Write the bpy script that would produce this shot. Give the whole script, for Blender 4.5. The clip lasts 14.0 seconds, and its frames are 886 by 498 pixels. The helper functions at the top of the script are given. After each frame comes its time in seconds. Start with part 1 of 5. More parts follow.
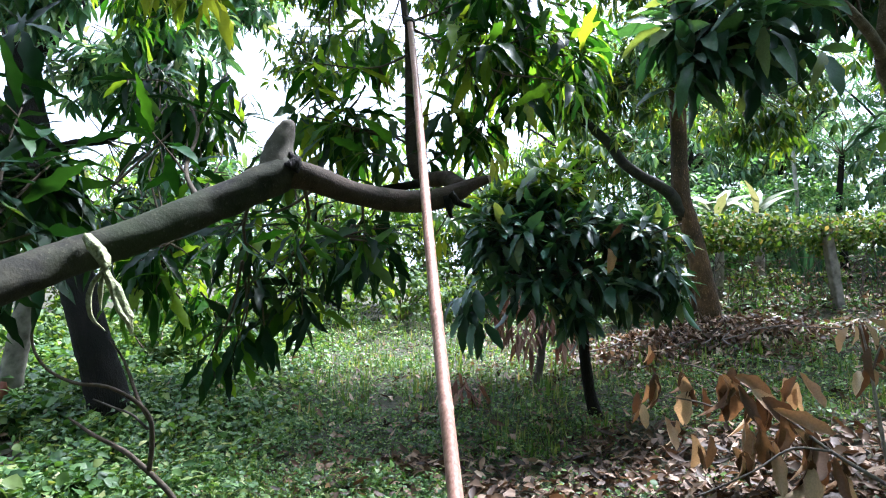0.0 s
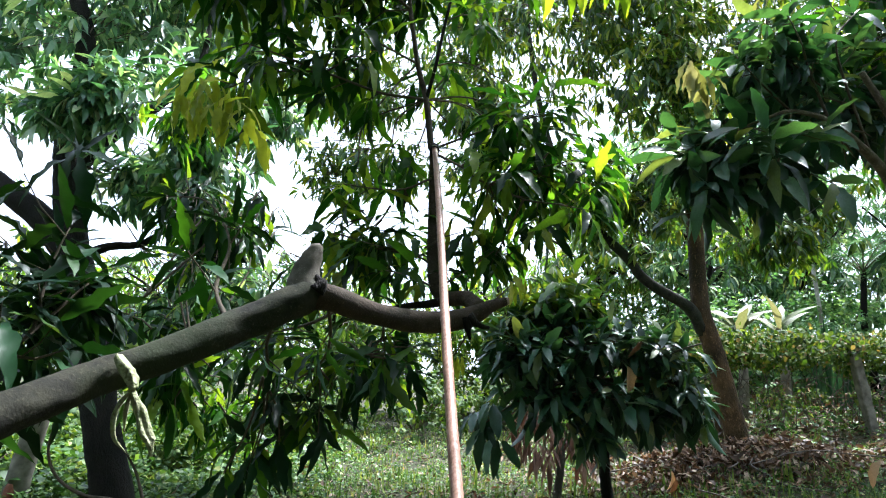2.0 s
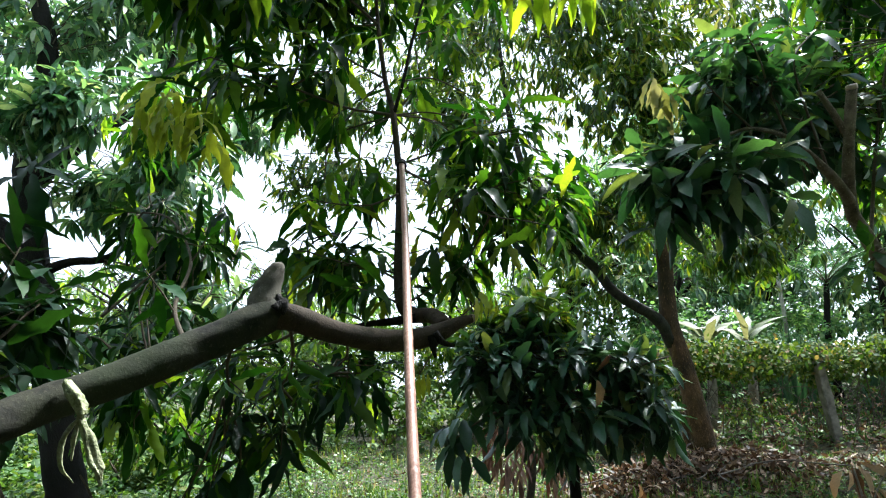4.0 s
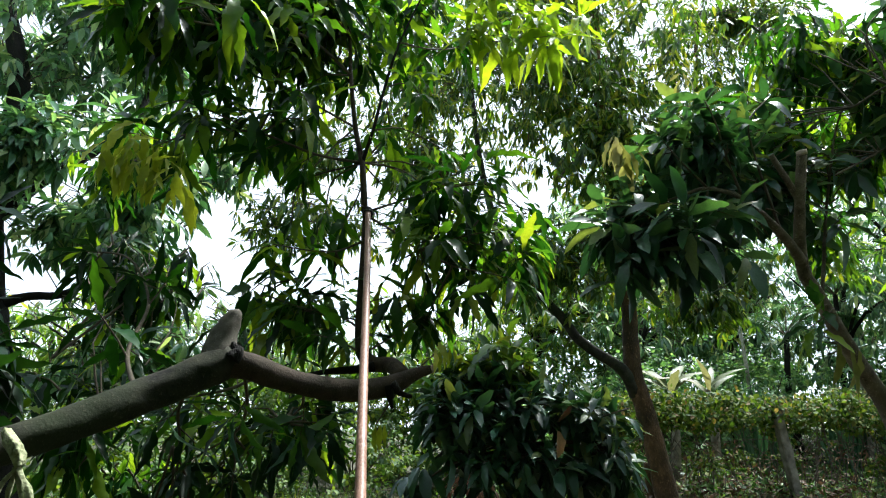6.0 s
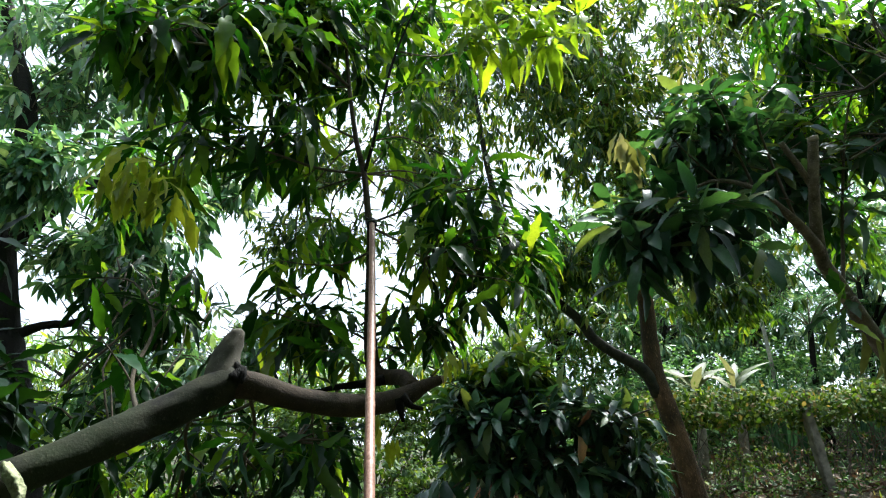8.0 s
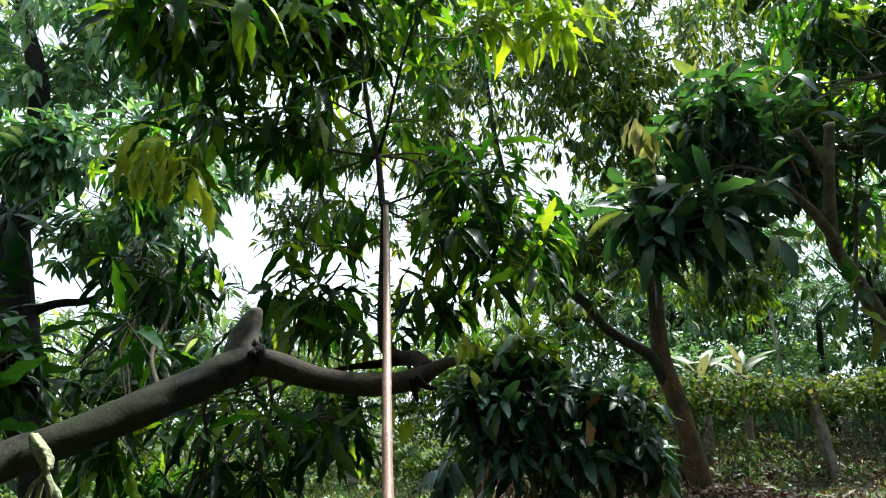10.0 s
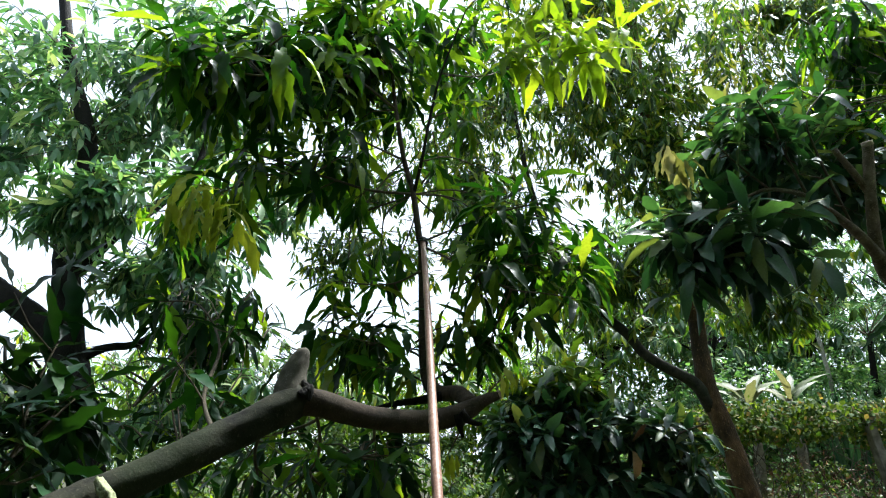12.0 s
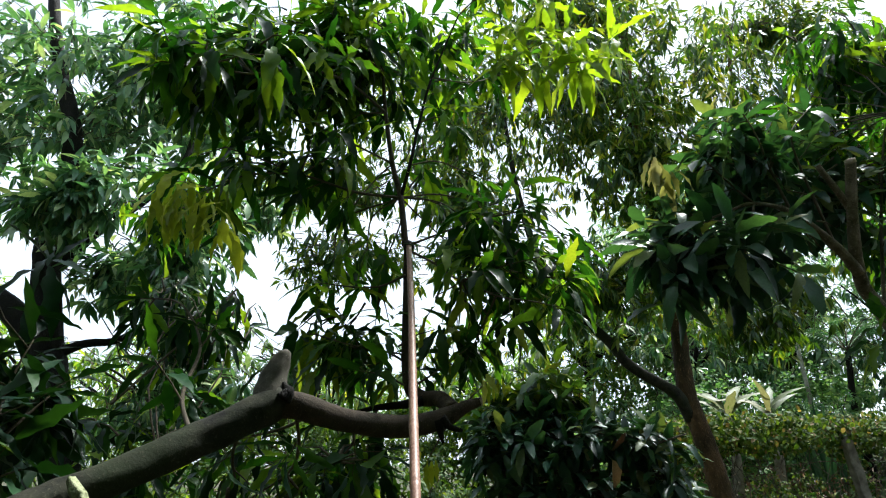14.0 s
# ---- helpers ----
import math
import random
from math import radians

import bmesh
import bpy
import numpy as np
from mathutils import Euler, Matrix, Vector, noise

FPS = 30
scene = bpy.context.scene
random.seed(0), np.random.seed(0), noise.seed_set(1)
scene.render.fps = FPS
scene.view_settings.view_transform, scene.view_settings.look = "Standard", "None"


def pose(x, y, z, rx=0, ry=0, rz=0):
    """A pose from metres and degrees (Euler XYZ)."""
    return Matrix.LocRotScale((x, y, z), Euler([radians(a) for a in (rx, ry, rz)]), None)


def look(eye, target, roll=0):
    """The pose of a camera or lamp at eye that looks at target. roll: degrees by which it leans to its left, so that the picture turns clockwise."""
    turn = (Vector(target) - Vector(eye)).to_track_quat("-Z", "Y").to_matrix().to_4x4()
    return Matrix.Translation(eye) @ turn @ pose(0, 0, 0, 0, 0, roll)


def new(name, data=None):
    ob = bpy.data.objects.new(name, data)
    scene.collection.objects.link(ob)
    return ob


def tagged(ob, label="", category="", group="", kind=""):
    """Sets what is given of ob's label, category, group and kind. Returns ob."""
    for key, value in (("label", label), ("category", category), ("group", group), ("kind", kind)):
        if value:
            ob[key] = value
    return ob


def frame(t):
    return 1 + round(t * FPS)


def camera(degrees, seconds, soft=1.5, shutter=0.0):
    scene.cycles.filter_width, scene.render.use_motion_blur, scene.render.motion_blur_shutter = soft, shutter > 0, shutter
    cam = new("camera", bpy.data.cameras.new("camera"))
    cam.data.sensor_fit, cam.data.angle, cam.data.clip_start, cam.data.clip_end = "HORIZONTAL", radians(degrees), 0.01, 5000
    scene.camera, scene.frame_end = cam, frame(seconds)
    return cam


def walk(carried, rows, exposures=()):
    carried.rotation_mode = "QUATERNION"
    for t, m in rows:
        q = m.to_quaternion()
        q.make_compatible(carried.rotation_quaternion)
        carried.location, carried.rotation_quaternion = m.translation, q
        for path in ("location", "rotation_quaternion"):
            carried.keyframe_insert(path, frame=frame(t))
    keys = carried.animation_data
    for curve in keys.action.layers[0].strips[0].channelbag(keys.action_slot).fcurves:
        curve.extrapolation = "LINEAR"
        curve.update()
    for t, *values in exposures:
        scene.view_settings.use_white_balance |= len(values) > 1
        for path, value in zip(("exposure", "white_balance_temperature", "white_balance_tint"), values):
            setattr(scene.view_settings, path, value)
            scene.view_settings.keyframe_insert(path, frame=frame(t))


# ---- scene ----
cam = camera(70.44, 14.0, soft=1.1)
PATH = [
    (0, look((-0.001, 0.003, 1.497), (-0.002, 9.992, 1.970), -0.56)),
    (0.5, look((-0.003, -0.018, 1.522), (-0.026, 9.942, 2.417), -0.14)),
    (1, look((-0.002, -0.035, 1.543), (-0.011, 9.881, 2.842), 0.55)),
    (1.5, look((-0.010, -0.060, 1.563), (-0.247, 9.776, 3.353), 0.78)),
    (2, look((-0.007, -0.073, 1.580), (-0.303, 9.705, 3.655), 1.17)),
    (2.2, look((-0.007, -0.072, 1.593), (-0.239, 9.692, 3.740), 1.33)),
    (4.3, look((0.041, -0.063, 1.615), (0.237, 9.665, 3.923), 0.45)),
    (4.5, look((0.038, -0.067, 1.620), (0.315, 9.532, 4.410), 0.66)),
    (5, look((0.041, -0.084, 1.642), (0.279, 9.392, 4.826), 0.60)),
    (5.5, look((0.066, -0.088, 1.641), (0.297, 9.451, 4.632), 0.21)),
    (6, look((0.092, -0.114, 1.649), (0.616, 9.443, 4.546), 1.54)),
    (6.5, look((0.123, -0.116, 1.652), (0.698, 9.457, 4.486), 0.24)),
    (7, look((0.145, -0.093, 1.648), (0.862, 9.493, 4.404), 0.07)),
    (7.5, look((0.185, -0.069, 1.659), (1.134, 9.489, 4.443), -0.69)),
    (8, look((0.148, -0.058, 1.662), (0.432, 9.470, 4.686), -1.06)),
    (8.2, look((0.138, -0.054, 1.655), (0.392, 9.447, 4.765), -1.04)),
    (10.3, look((0.103, -0.074, 1.645), (0.303, 9.546, 4.368), -0.04)),
    (10.5, look((0.107, -0.078, 1.643), (0.367, 9.548, 4.341), 0.17)),
    (11, look((0.095, -0.096, 1.653), (0.029, 9.470, 4.565), -0.77)),
    (11.5, look((0.068, -0.113, 1.653), (-0.165, 9.358, 4.853), -0.33)),
    (12, look((0.072, -0.122, 1.654), (-0.250, 9.321, 4.928), -1.33)),
    (12.5, look((0.085, -0.125, 1.657), (-0.134, 9.328, 4.913), -0.60)),
    (13, look((0.076, -0.113, 1.661), (-0.043, 9.339, 4.925), -0.66)),
    (13.5, look((0.074, -0.108, 1.655), (-0.020, 9.335, 4.943), -0.29)),
    (14, look((0.078, -0.119, 1.661), (-0.032, 9.310, 4.989), -0.16)),
]
walk(cam, PATH, exposures=((0.0, 2.65, 5300, 18), (1.5, 2.42, 5500, 14), (4.5, 2.0, 5700, 7), (5.3, 1.77, 5800, 6), (7.5, 1.83, 5750, 6), (10.5, 1.79, 5800, 6), (11.5, 1.63, 5800, 6), (12.0, 1.75, 5750, 6), (12.5, 1.49, 5850, 6), (14.0, 1.46, 5850, 6)))

# ---- daylight: bright cloudy sky, sun high behind thin cloud ----
SUN_UP, SUN_TURN = radians(60), radians(42)
world = bpy.data.worlds.new("World")
scene.world = world
world.use_nodes = True
wn, wl = world.node_tree.nodes, world.node_tree.links
sky = wn.new("ShaderNodeTexSky")
sky.sky_type = "NISHITA"
sky.sun_disc = False
sky.sun_elevation, sky.sun_rotation = SUN_UP, SUN_TURN
sky.dust_density, sky.ozone_density = 3.0, 0.6
cloud = wn.new("ShaderNodeTexNoise")
cloud.inputs["Scale"].default_value = 1.6
cloud.inputs["Detail"].default_value = 5
cover = wn.new("ShaderNodeMapRange")
cover.inputs["From Min"].default_value, cover.inputs["From Max"].default_value = 0.25, 0.6
cover.inputs["To Min"].default_value, cover.inputs["To Max"].default_value = 0.45, 0.95
veil = wn.new("ShaderNodeMix")
veil.data_type = "RGBA"
veil.inputs[7].default_value = (3.5, 3.65, 3.8, 1)
wl.new(cloud.outputs["Fac"], cover.inputs["Value"])
wl.new(cover.outputs["Result"], veil.inputs[0])
wl.new(sky.outputs["Color"], veil.inputs[6])
wl.new(veil.outputs[2], wn["Background"].inputs["Color"])
wn["Background"].inputs["Strength"].default_value = 0.135

sun = new("sun", bpy.data.lights.new("sun", "SUN"))
sun.data.energy, sun.data.angle, sun.data.color = 5.0, radians(12), (1.0, 0.95, 0.86)
sun_from = Vector((math.sin(SUN_TURN) * math.cos(SUN_UP), math.cos(SUN_TURN) * math.cos(SUN_UP), math.sin(SUN_UP)))
sun.matrix_world = look(sun_from * 50, (0, 0, 0))


# ---- materials ----
def shader(name, rough=0.6, spec=0.4):
    m = bpy.data.materials.new(name)
    m.use_nodes = True
    n, l = m.node_tree.nodes, m.node_tree.links
    b = n["Principled BSDF"]
    b.inputs["Roughness"].default_value = rough
    b.inputs["Specular IOR Level"].default_value = spec
    return m, n, l, b


def ramp(n, stops):
    r = n.new("ShaderNodeValToRGB")
    while len(r.color_ramp.elements) < len(stops):
        r.color_ramp.elements.new(0.5)
    for e, (at, c) in zip(r.color_ramp.elements, stops):
        e.position, e.color = at, (*c, 1)
    return r


def noise_tex(n, l, scale, detail=4.0, stretch=None, rough=0.55):
    t = n.new("ShaderNodeTexNoise")
    t.inputs["Scale"].default_value, t.inputs["Detail"].default_value = scale, detail
    t.inputs["Roughness"].default_value = rough
    c = n.new("ShaderNodeTexCoord")
    if stretch:
        mp = n.new("ShaderNodeMapping")
        mp.inputs["Scale"].default_value = stretch
        l.new(c.outputs["Object"], mp.inputs["Vector"])
        l.new(mp.outputs["Vector"], t.inputs["Vector"])
    else:
        l.new(c.outputs["Object"], t.inputs["Vector"])
    return t


def bump(n, l, b, source, strength, distance):
    bp = n.new("ShaderNodeBump")
    bp.inputs["Strength"].default_value, bp.inputs["Distance"].default_value = strength, distance
    l.new(source, bp.inputs["Height"])
    l.new(bp.outputs["Normal"], b.inputs["Normal"])
    return bp


def leaf_material(name, stops, rough=0.38, glow=0.35, single=False, spec=0.5, lit=(3.3, 2.7, 0.35)):
    """Leaf blade: colour differs leaf by leaf; light passes through."""
    m, n, l, b = shader(name, rough, spec)
    if single:
        info = n.new("ShaderNodeObjectInfo")
        rnd = info.outputs["Random"]
    else:
        geo = n.new("ShaderNodeNewGeometry")
        rnd = geo.outputs["Random Per Island"]
    r = ramp(n, stops)
    l.new(rnd, r.inputs["Fac"])
    spots = noise_tex(n, l, 22, 3)
    mul = n.new("ShaderNodeMix")
    mul.data_type, mul.blend_type = "RGBA", "MULTIPLY"
    mul.inputs[0].default_value = 0.5
    grey = ramp(n, [(0.3, (0.55, 0.55, 0.5)), (0.7, (1.15, 1.15, 1.1))])
    l.new(spots.outputs["Fac"], grey.inputs["Fac"])
    l.new(r.outputs["Color"], mul.inputs[6])
    l.new(grey.outputs["Color"], mul.inputs[7])
    l.new(mul.outputs[2], b.inputs["Base Color"])
    tint = n.new("ShaderNodeMix")
    tint.data_type, tint.blend_type = "RGBA", "MULTIPLY"
    tint.inputs[0].default_value = 1.0
    tint.inputs[7].default_value = (*lit, 1)
    l.new(mul.outputs[2], tint.inputs[6])
    tr = n.new("ShaderNodeBsdfTranslucent")
    l.new(tint.outputs[2], tr.inputs["Color"])
    mix = n.new("ShaderNodeMixShader")
    mix.inputs["Fac"].default_value = glow
    l.new(b.outputs["BSDF"], mix.inputs[1])
    l.new(tr.outputs["BSDF"], mix.inputs[2])
    l.new(mix.outputs["Shader"], n["Material Output"].inputs["Surface"])
    bump(n, l, b, spots.outputs["Fac"], 0.25, 0.004)
    return m


def bark_material(name, dark, light, moss=None, scale=14.0, depth=0.012, grain=None):
    """Bark: mottled at two scales, fine cracks along the grain, patches of moss or lichen."""
    m, n, l, b = shader(name, 0.88, 0.22)
    a = noise_tex(n, l, scale, 8, grain, 0.68)
    big = noise_tex(n, l, 2.6, 5)
    fleck = noise_tex(n, l, scale * 8, 2, grain)
    mid = tuple((p + q) / 2 for p, q in zip(dark, light))
    r = ramp(n, [(0.3, dark), (0.52, mid), (0.74, light)])
    l.new(a.outputs["Fac"], r.inputs["Fac"])
    mix = n.new("ShaderNodeMix")
    mix.data_type = "RGBA"
    mix.inputs[7].default_value = (*(moss or dark), 1)
    cover = n.new("ShaderNodeMapRange")
    cover.inputs["From Min"].default_value, cover.inputs["From Max"].default_value = 0.45, 0.65
    cover.inputs["To Max"].default_value = 0.8
    l.new(big.outputs["Fac"], cover.inputs["Value"])
    l.new(cover.outputs["Result"], mix.inputs[0])
    l.new(r.outputs["Color"], mix.inputs[6])
    spot = n.new("ShaderNodeMix")
    spot.data_type = "RGBA"
    spot.inputs[7].default_value = (*[min(1.0, c * 1.7) for c in light], 1)
    some = n.new("ShaderNodeMapRange")
    some.inputs["From Min"].default_value, some.inputs["From Max"].default_value = 0.63, 0.7
    some.inputs["To Max"].default_value = 0.5
    l.new(fleck.outputs["Fac"], some.inputs["Value"])
    l.new(some.outputs["Result"], spot.inputs[0])
    l.new(mix.outputs[2], spot.inputs[6])
    l.new(spot.outputs[2], b.inputs["Base Color"])
    add = n.new("ShaderNodeMath")
    add.operation = "MULTIPLY_ADD"
    add.inputs[1].default_value = 0.4
    l.new(fleck.outputs["Fac"], add.inputs[0])
    l.new(a.outputs["Fac"], add.inputs[2])
    bump(n, l, b, add.outputs["Value"], 0.7, depth)
    return m


def mottled(name, stops, scale, rough=0.85, depth=0.01, spec=0.3, detail=6):
    m, n, l, b = shader(name, rough, spec)
    a = noise_tex(n, l, scale, detail)
    r = ramp(n, stops)
    l.new(a.outputs["Fac"], r.inputs["Fac"])
    l.new(r.outputs["Color"], b.inputs["Base Color"])
    bump(n, l, b, a.outputs["Fac"], 0.6, depth)
    return m


MANGO = [(0.0, (0.004, 0.02, 0.007)), (0.35, (0.014, 0.055, 0.012)), (0.68, (0.05, 0.122, 0.02)), (1.0, (0.17, 0.25, 0.035))]
DARK = [(0.0, (0.01, 0.038, 0.026)), (0.5, (0.027, 0.082, 0.053)), (0.88, (0.068, 0.148, 0.09)), (1.0, (0.19, 0.23, 0.1))]
mat_leaf = leaf_material("mango_leaf", MANGO, 0.36, 0.42, spec=0.2, lit=(2.8, 2.7, 0.35))
mat_leaf_one = leaf_material("mango_leaf_single", [(0.0, (0.005, 0.022, 0.009)), (0.4, (0.014, 0.052, 0.014)), (0.75, (0.05, 0.115, 0.022)), (1.0, (0.17, 0.21, 0.035))], 0.36, 0.38, single=True, spec=0.22, lit=(2.8, 2.7, 0.35))
# mango leaf made paler and bluer: open-sky light put into the colour
mat_bright = leaf_material("skylit_mango_leaf", [(0.0, (0.03, 0.088, 0.05)), (0.5, (0.085, 0.185, 0.098)), (0.8, (0.18, 0.3, 0.165)), (1.0, (0.42, 0.48, 0.29))], 0.3, 0.34, spec=0.6, lit=(2.1, 2.1, 0.85))
mat_dark = leaf_material("old_mango_leaf", DARK, 0.38, 0.24, spec=0.5, lit=(2.2, 2.1, 0.5))
mat_dark_one = leaf_material("old_mango_leaf_single", DARK, 0.38, 0.24, single=True, spec=0.5, lit=(2.2, 2.1, 0.5))
# darkened copy of the mango leaf: shade put into the colour
mat_shade = leaf_material("shaded_mango_leaf", [(0.0, (0.004, 0.019, 0.01)), (0.6, (0.009, 0.037, 0.017)), (0.93, (0.02, 0.065, 0.022)), (1.0, (0.07, 0.13, 0.03))], 0.42, 0.17, spec=0.2)
mat_young = leaf_material("young_leaf", [(0.0, (0.12, 0.19, 0.014)), (0.6, (0.19, 0.27, 0.02)), (1.0, (0.27, 0.32, 0.035))], 0.4, 0.55, lit=(1.8, 1.9, 0.3))
mat_olive = leaf_material("yellowish_leaf", [(0.0, (0.2, 0.25, 0.03)), (0.6, (0.38, 0.42, 0.06)), (1.0, (0.55, 0.53, 0.14))], 0.45, 0.5, spec=0.25, lit=(1.7, 1.7, 0.4))
mat_pale_leaf = leaf_material("pale_yellowish_leaf", [(0.0, (0.15, 0.17, 0.045)), (0.6, (0.26, 0.27, 0.09)), (1.0, (0.42, 0.4, 0.22))], 0.5, 0.35, lit=(1.4, 1.3, 0.7))
# MANGO lightened and yellowed: sunlight on the tan tree's crown put into colour
mat_mid = leaf_material("light_mango_leaf", [(0.0, (0.012, 0.038, 0.011)), (0.4, (0.03, 0.08, 0.017)), (0.75, (0.068, 0.135, 0.026)), (1.0, (0.17, 0.21, 0.045))], 0.36, 0.38, spec=0.4)
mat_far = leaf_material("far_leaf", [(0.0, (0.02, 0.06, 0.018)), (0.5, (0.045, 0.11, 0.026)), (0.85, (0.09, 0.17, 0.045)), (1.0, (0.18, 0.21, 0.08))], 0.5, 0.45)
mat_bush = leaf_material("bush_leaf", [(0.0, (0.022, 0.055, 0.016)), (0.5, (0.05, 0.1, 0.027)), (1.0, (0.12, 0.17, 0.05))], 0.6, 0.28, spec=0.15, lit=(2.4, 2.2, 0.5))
# lighter copy of the bush leaf: sun on the slope put into colour
mat_bush_pale = leaf_material("sunlit_bush_leaf", [(0.0, (0.035, 0.095, 0.045)), (0.5, (0.1, 0.2, 0.09)), (1.0, (0.22, 0.32, 0.17))], 0.55, 0.34, spec=0.25, lit=(2.2, 2.3, 0.9))
mat_vine = leaf_material("vine_leaf", [(0.0, (0.018, 0.045, 0.011)), (0.5, (0.07, 0.122, 0.026)), (0.85, (0.15, 0.2, 0.045)), (0.95, (0.17, 0.13, 0.065)), (1.0, (0.26, 0.19, 0.11))], 0.7, 0.3, spec=0.15, lit=(2.0, 2.0, 0.5))
mat_weed = leaf_material("weed_leaf", [(0.0, (0.017, 0.048, 0.014)), (0.45, (0.052, 0.115, 0.03)), (0.85, (0.12, 0.2, 0.055)), (1.0, (0.24, 0.26, 0.1))], 0.5, 0.25, spec=0.25, lit=(2.1, 2.1, 0.7))
mat_grass = leaf_material("grass_blade", [(0.0, (0.04, 0.09, 0.02)), (0.5, (0.1, 0.17, 0.04)), (0.8, (0.18, 0.23, 0.065)), (0.95, (0.26, 0.25, 0.1)), (1.0, (0.44, 0.35, 0.2))], 0.55, 0.3, spec=0.2, lit=(1.7, 1.7, 0.6))
mat_dead = leaf_material("dead_leaf", [(0.0, (0.026, 0.016, 0.009)), (0.4, (0.075, 0.045, 0.026)), (0.7, (0.155, 0.095, 0.056)), (0.92, (0.28, 0.19, 0.125)), (1.0, (0.5, 0.4, 0.3))], 0.6, 0.15, spec=0.3, lit=(1.2, 0.9, 0.6))
mat_dead_one = leaf_material("dead_leaf_single", [(0.0, (0.055, 0.032, 0.018)), (0.3, (0.16, 0.09, 0.048)), (0.55, (0.3, 0.19, 0.108)), (0.8, (0.48, 0.345, 0.215)), (1.0, (0.64, 0.52, 0.37))], 0.5, 0.15, single=True, spec=0.3, lit=(1.2, 0.9, 0.55))
mat_dry = leaf_material("dry_reddish_leaf", [(0.0, (0.12, 0.06, 0.045)), (0.5, (0.27, 0.14, 0.1)), (1.0, (0.42, 0.27, 0.2))], 0.6, 0.2, spec=0.25, lit=(1.2, 0.9, 0.7))
mat_bark = bark_material("mango_bark", (0.003, 0.003, 0.002), (0.042, 0.041, 0.025), (0.014, 0.022, 0.006), 12.0, 0.0045)
mat_bark_red = bark_material("reddish_bark", (0.013, 0.01, 0.007), (0.085, 0.06, 0.042), (0.03, 0.027, 0.016), 18.0, 0.009)
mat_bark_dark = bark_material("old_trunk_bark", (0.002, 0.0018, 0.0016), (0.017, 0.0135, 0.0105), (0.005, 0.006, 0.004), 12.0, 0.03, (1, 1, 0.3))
mat_bark_tan = bark_material("tan_trunk_bark", (0.009, 0.006, 0.003), (0.13, 0.078, 0.032), (0.024, 0.02, 0.008), 7.0, 0.04, (1, 1, 0.45))
mat_bark_cut = bark_material("pruned_bark", (0.05, 0.041, 0.031), (0.3, 0.24, 0.175), (0.12, 0.1, 0.075), 12.0, 0.02)
mat_twig = bark_material("twig_bark", (0.05, 0.042, 0.03), (0.16, 0.125, 0.09), None, 30.0, 0.003)
mat_greytwig = bark_material("dead_twig", (0.06, 0.052, 0.042), (0.2, 0.172, 0.145), None, 30.0, 0.003)
mat_cut = mottled("cut_wood", [(0.3, (0.26, 0.2, 0.15)), (0.7, (0.52, 0.43, 0.34))], 40, 0.8, 0.003)
mat_horn = bark_material("pale_bark", (0.05, 0.045, 0.034), (0.15, 0.137, 0.108), (0.08, 0.072, 0.052), 14.0, 0.003)
mat_soil = mottled("leafy_soil", [(0.3, (0.014, 0.016, 0.007)), (0.5, (0.03, 0.032, 0.014)), (0.7, (0.07, 0.055, 0.028))], 14, 0.95, 0.05)
mat_post = mottled("weathered_post", [(0.3, (0.085, 0.078, 0.06)), (0.7, (0.27, 0.25, 0.205))], 9, 0.9, 0.01)
mat_red = mottled("red_paint", [(0.3, (0.2, 0.06, 0.045)), (0.7, (0.36, 0.15, 0.11))], 14, 0.7, 0.004)
mat_wire = mottled("rusty_wire", [(0.3, (0.07, 0.045, 0.03)), (0.7, (0.16, 0.12, 0.09))], 30, 0.7, 0.001)
mat_tie = mottled("dark_cord", [(0.3, (0.012, 0.012, 0.014)), (0.7, (0.03, 0.03, 0.032))], 60, 0.7, 0.002)
mat_pale = mottled("pale_dried_pod", [(0.3, (0.13, 0.125, 0.06)), (0.45, (0.27, 0.29, 0.155)), (0.7, (0.42, 0.44, 0.26))], 60, 0.7, 0.02, 0.2)


mat_banana = leaf_material("banana_leaf", [(0.0, (0.07, 0.1, 0.035)), (0.5, (0.12, 0.145, 0.065)), (1.0, (0.24, 0.22, 0.13))], 0.55, 0.3, single=True, spec=0.2, lit=(1.2, 1.2, 0.7))
mat_palm = leaf_material("palm_leaflet", [(0.0, (0.025, 0.065, 0.04)), (0.6, (0.05, 0.11, 0.062)), (1.0, (0.1, 0.17, 0.1))], 0.6, 0.25, spec=0.2, lit=(1.8, 2.0, 0.9))
mat_pale_twig = bark_material("bleached_twig", (0.14, 0.125, 0.11), (0.36, 0.33, 0.3), None, 30.0, 0.003)
mat_pale_trunk = bark_material("pale_grey_bark", (0.2, 0.19, 0.16), (0.5, 0.48, 0.42), None, 12.0, 0.01)


def bamboo_material():
    m, n, l, b = shader("peeled_bamboo", 0.5, 0.35)
    fibre = noise_tex(n, l, 9, 5, (14, 14, 0.7))
    blot = noise_tex(n, l, 5, 4)
    r = ramp(n, [(0.25, (0.18, 0.085, 0.058)), (0.5, (0.32, 0.185, 0.135)), (0.8, (0.46, 0.3, 0.235))])
    l.new(fibre.outputs["Fac"], r.inputs["Fac"])
    mul = n.new("ShaderNodeMix")
    mul.data_type, mul.blend_type = "RGBA", "MULTIPLY"
    mul.inputs[0].default_value = 0.6
    shade = ramp(n, [(0.3, (0.6, 0.5, 0.45)), (0.6, (1.05, 1.03, 1.0))])
    l.new(blot.outputs["Fac"], shade.inputs["Fac"])
    l.new(r.outputs["Color"], mul.inputs[6])
    l.new(shade.outputs["Color"], mul.inputs[7])
    l.new(mul.outputs[2], b.inputs["Base Color"])
    bump(n, l, b, fibre.outputs["Fac"], 0.25, 0.002)
    return m


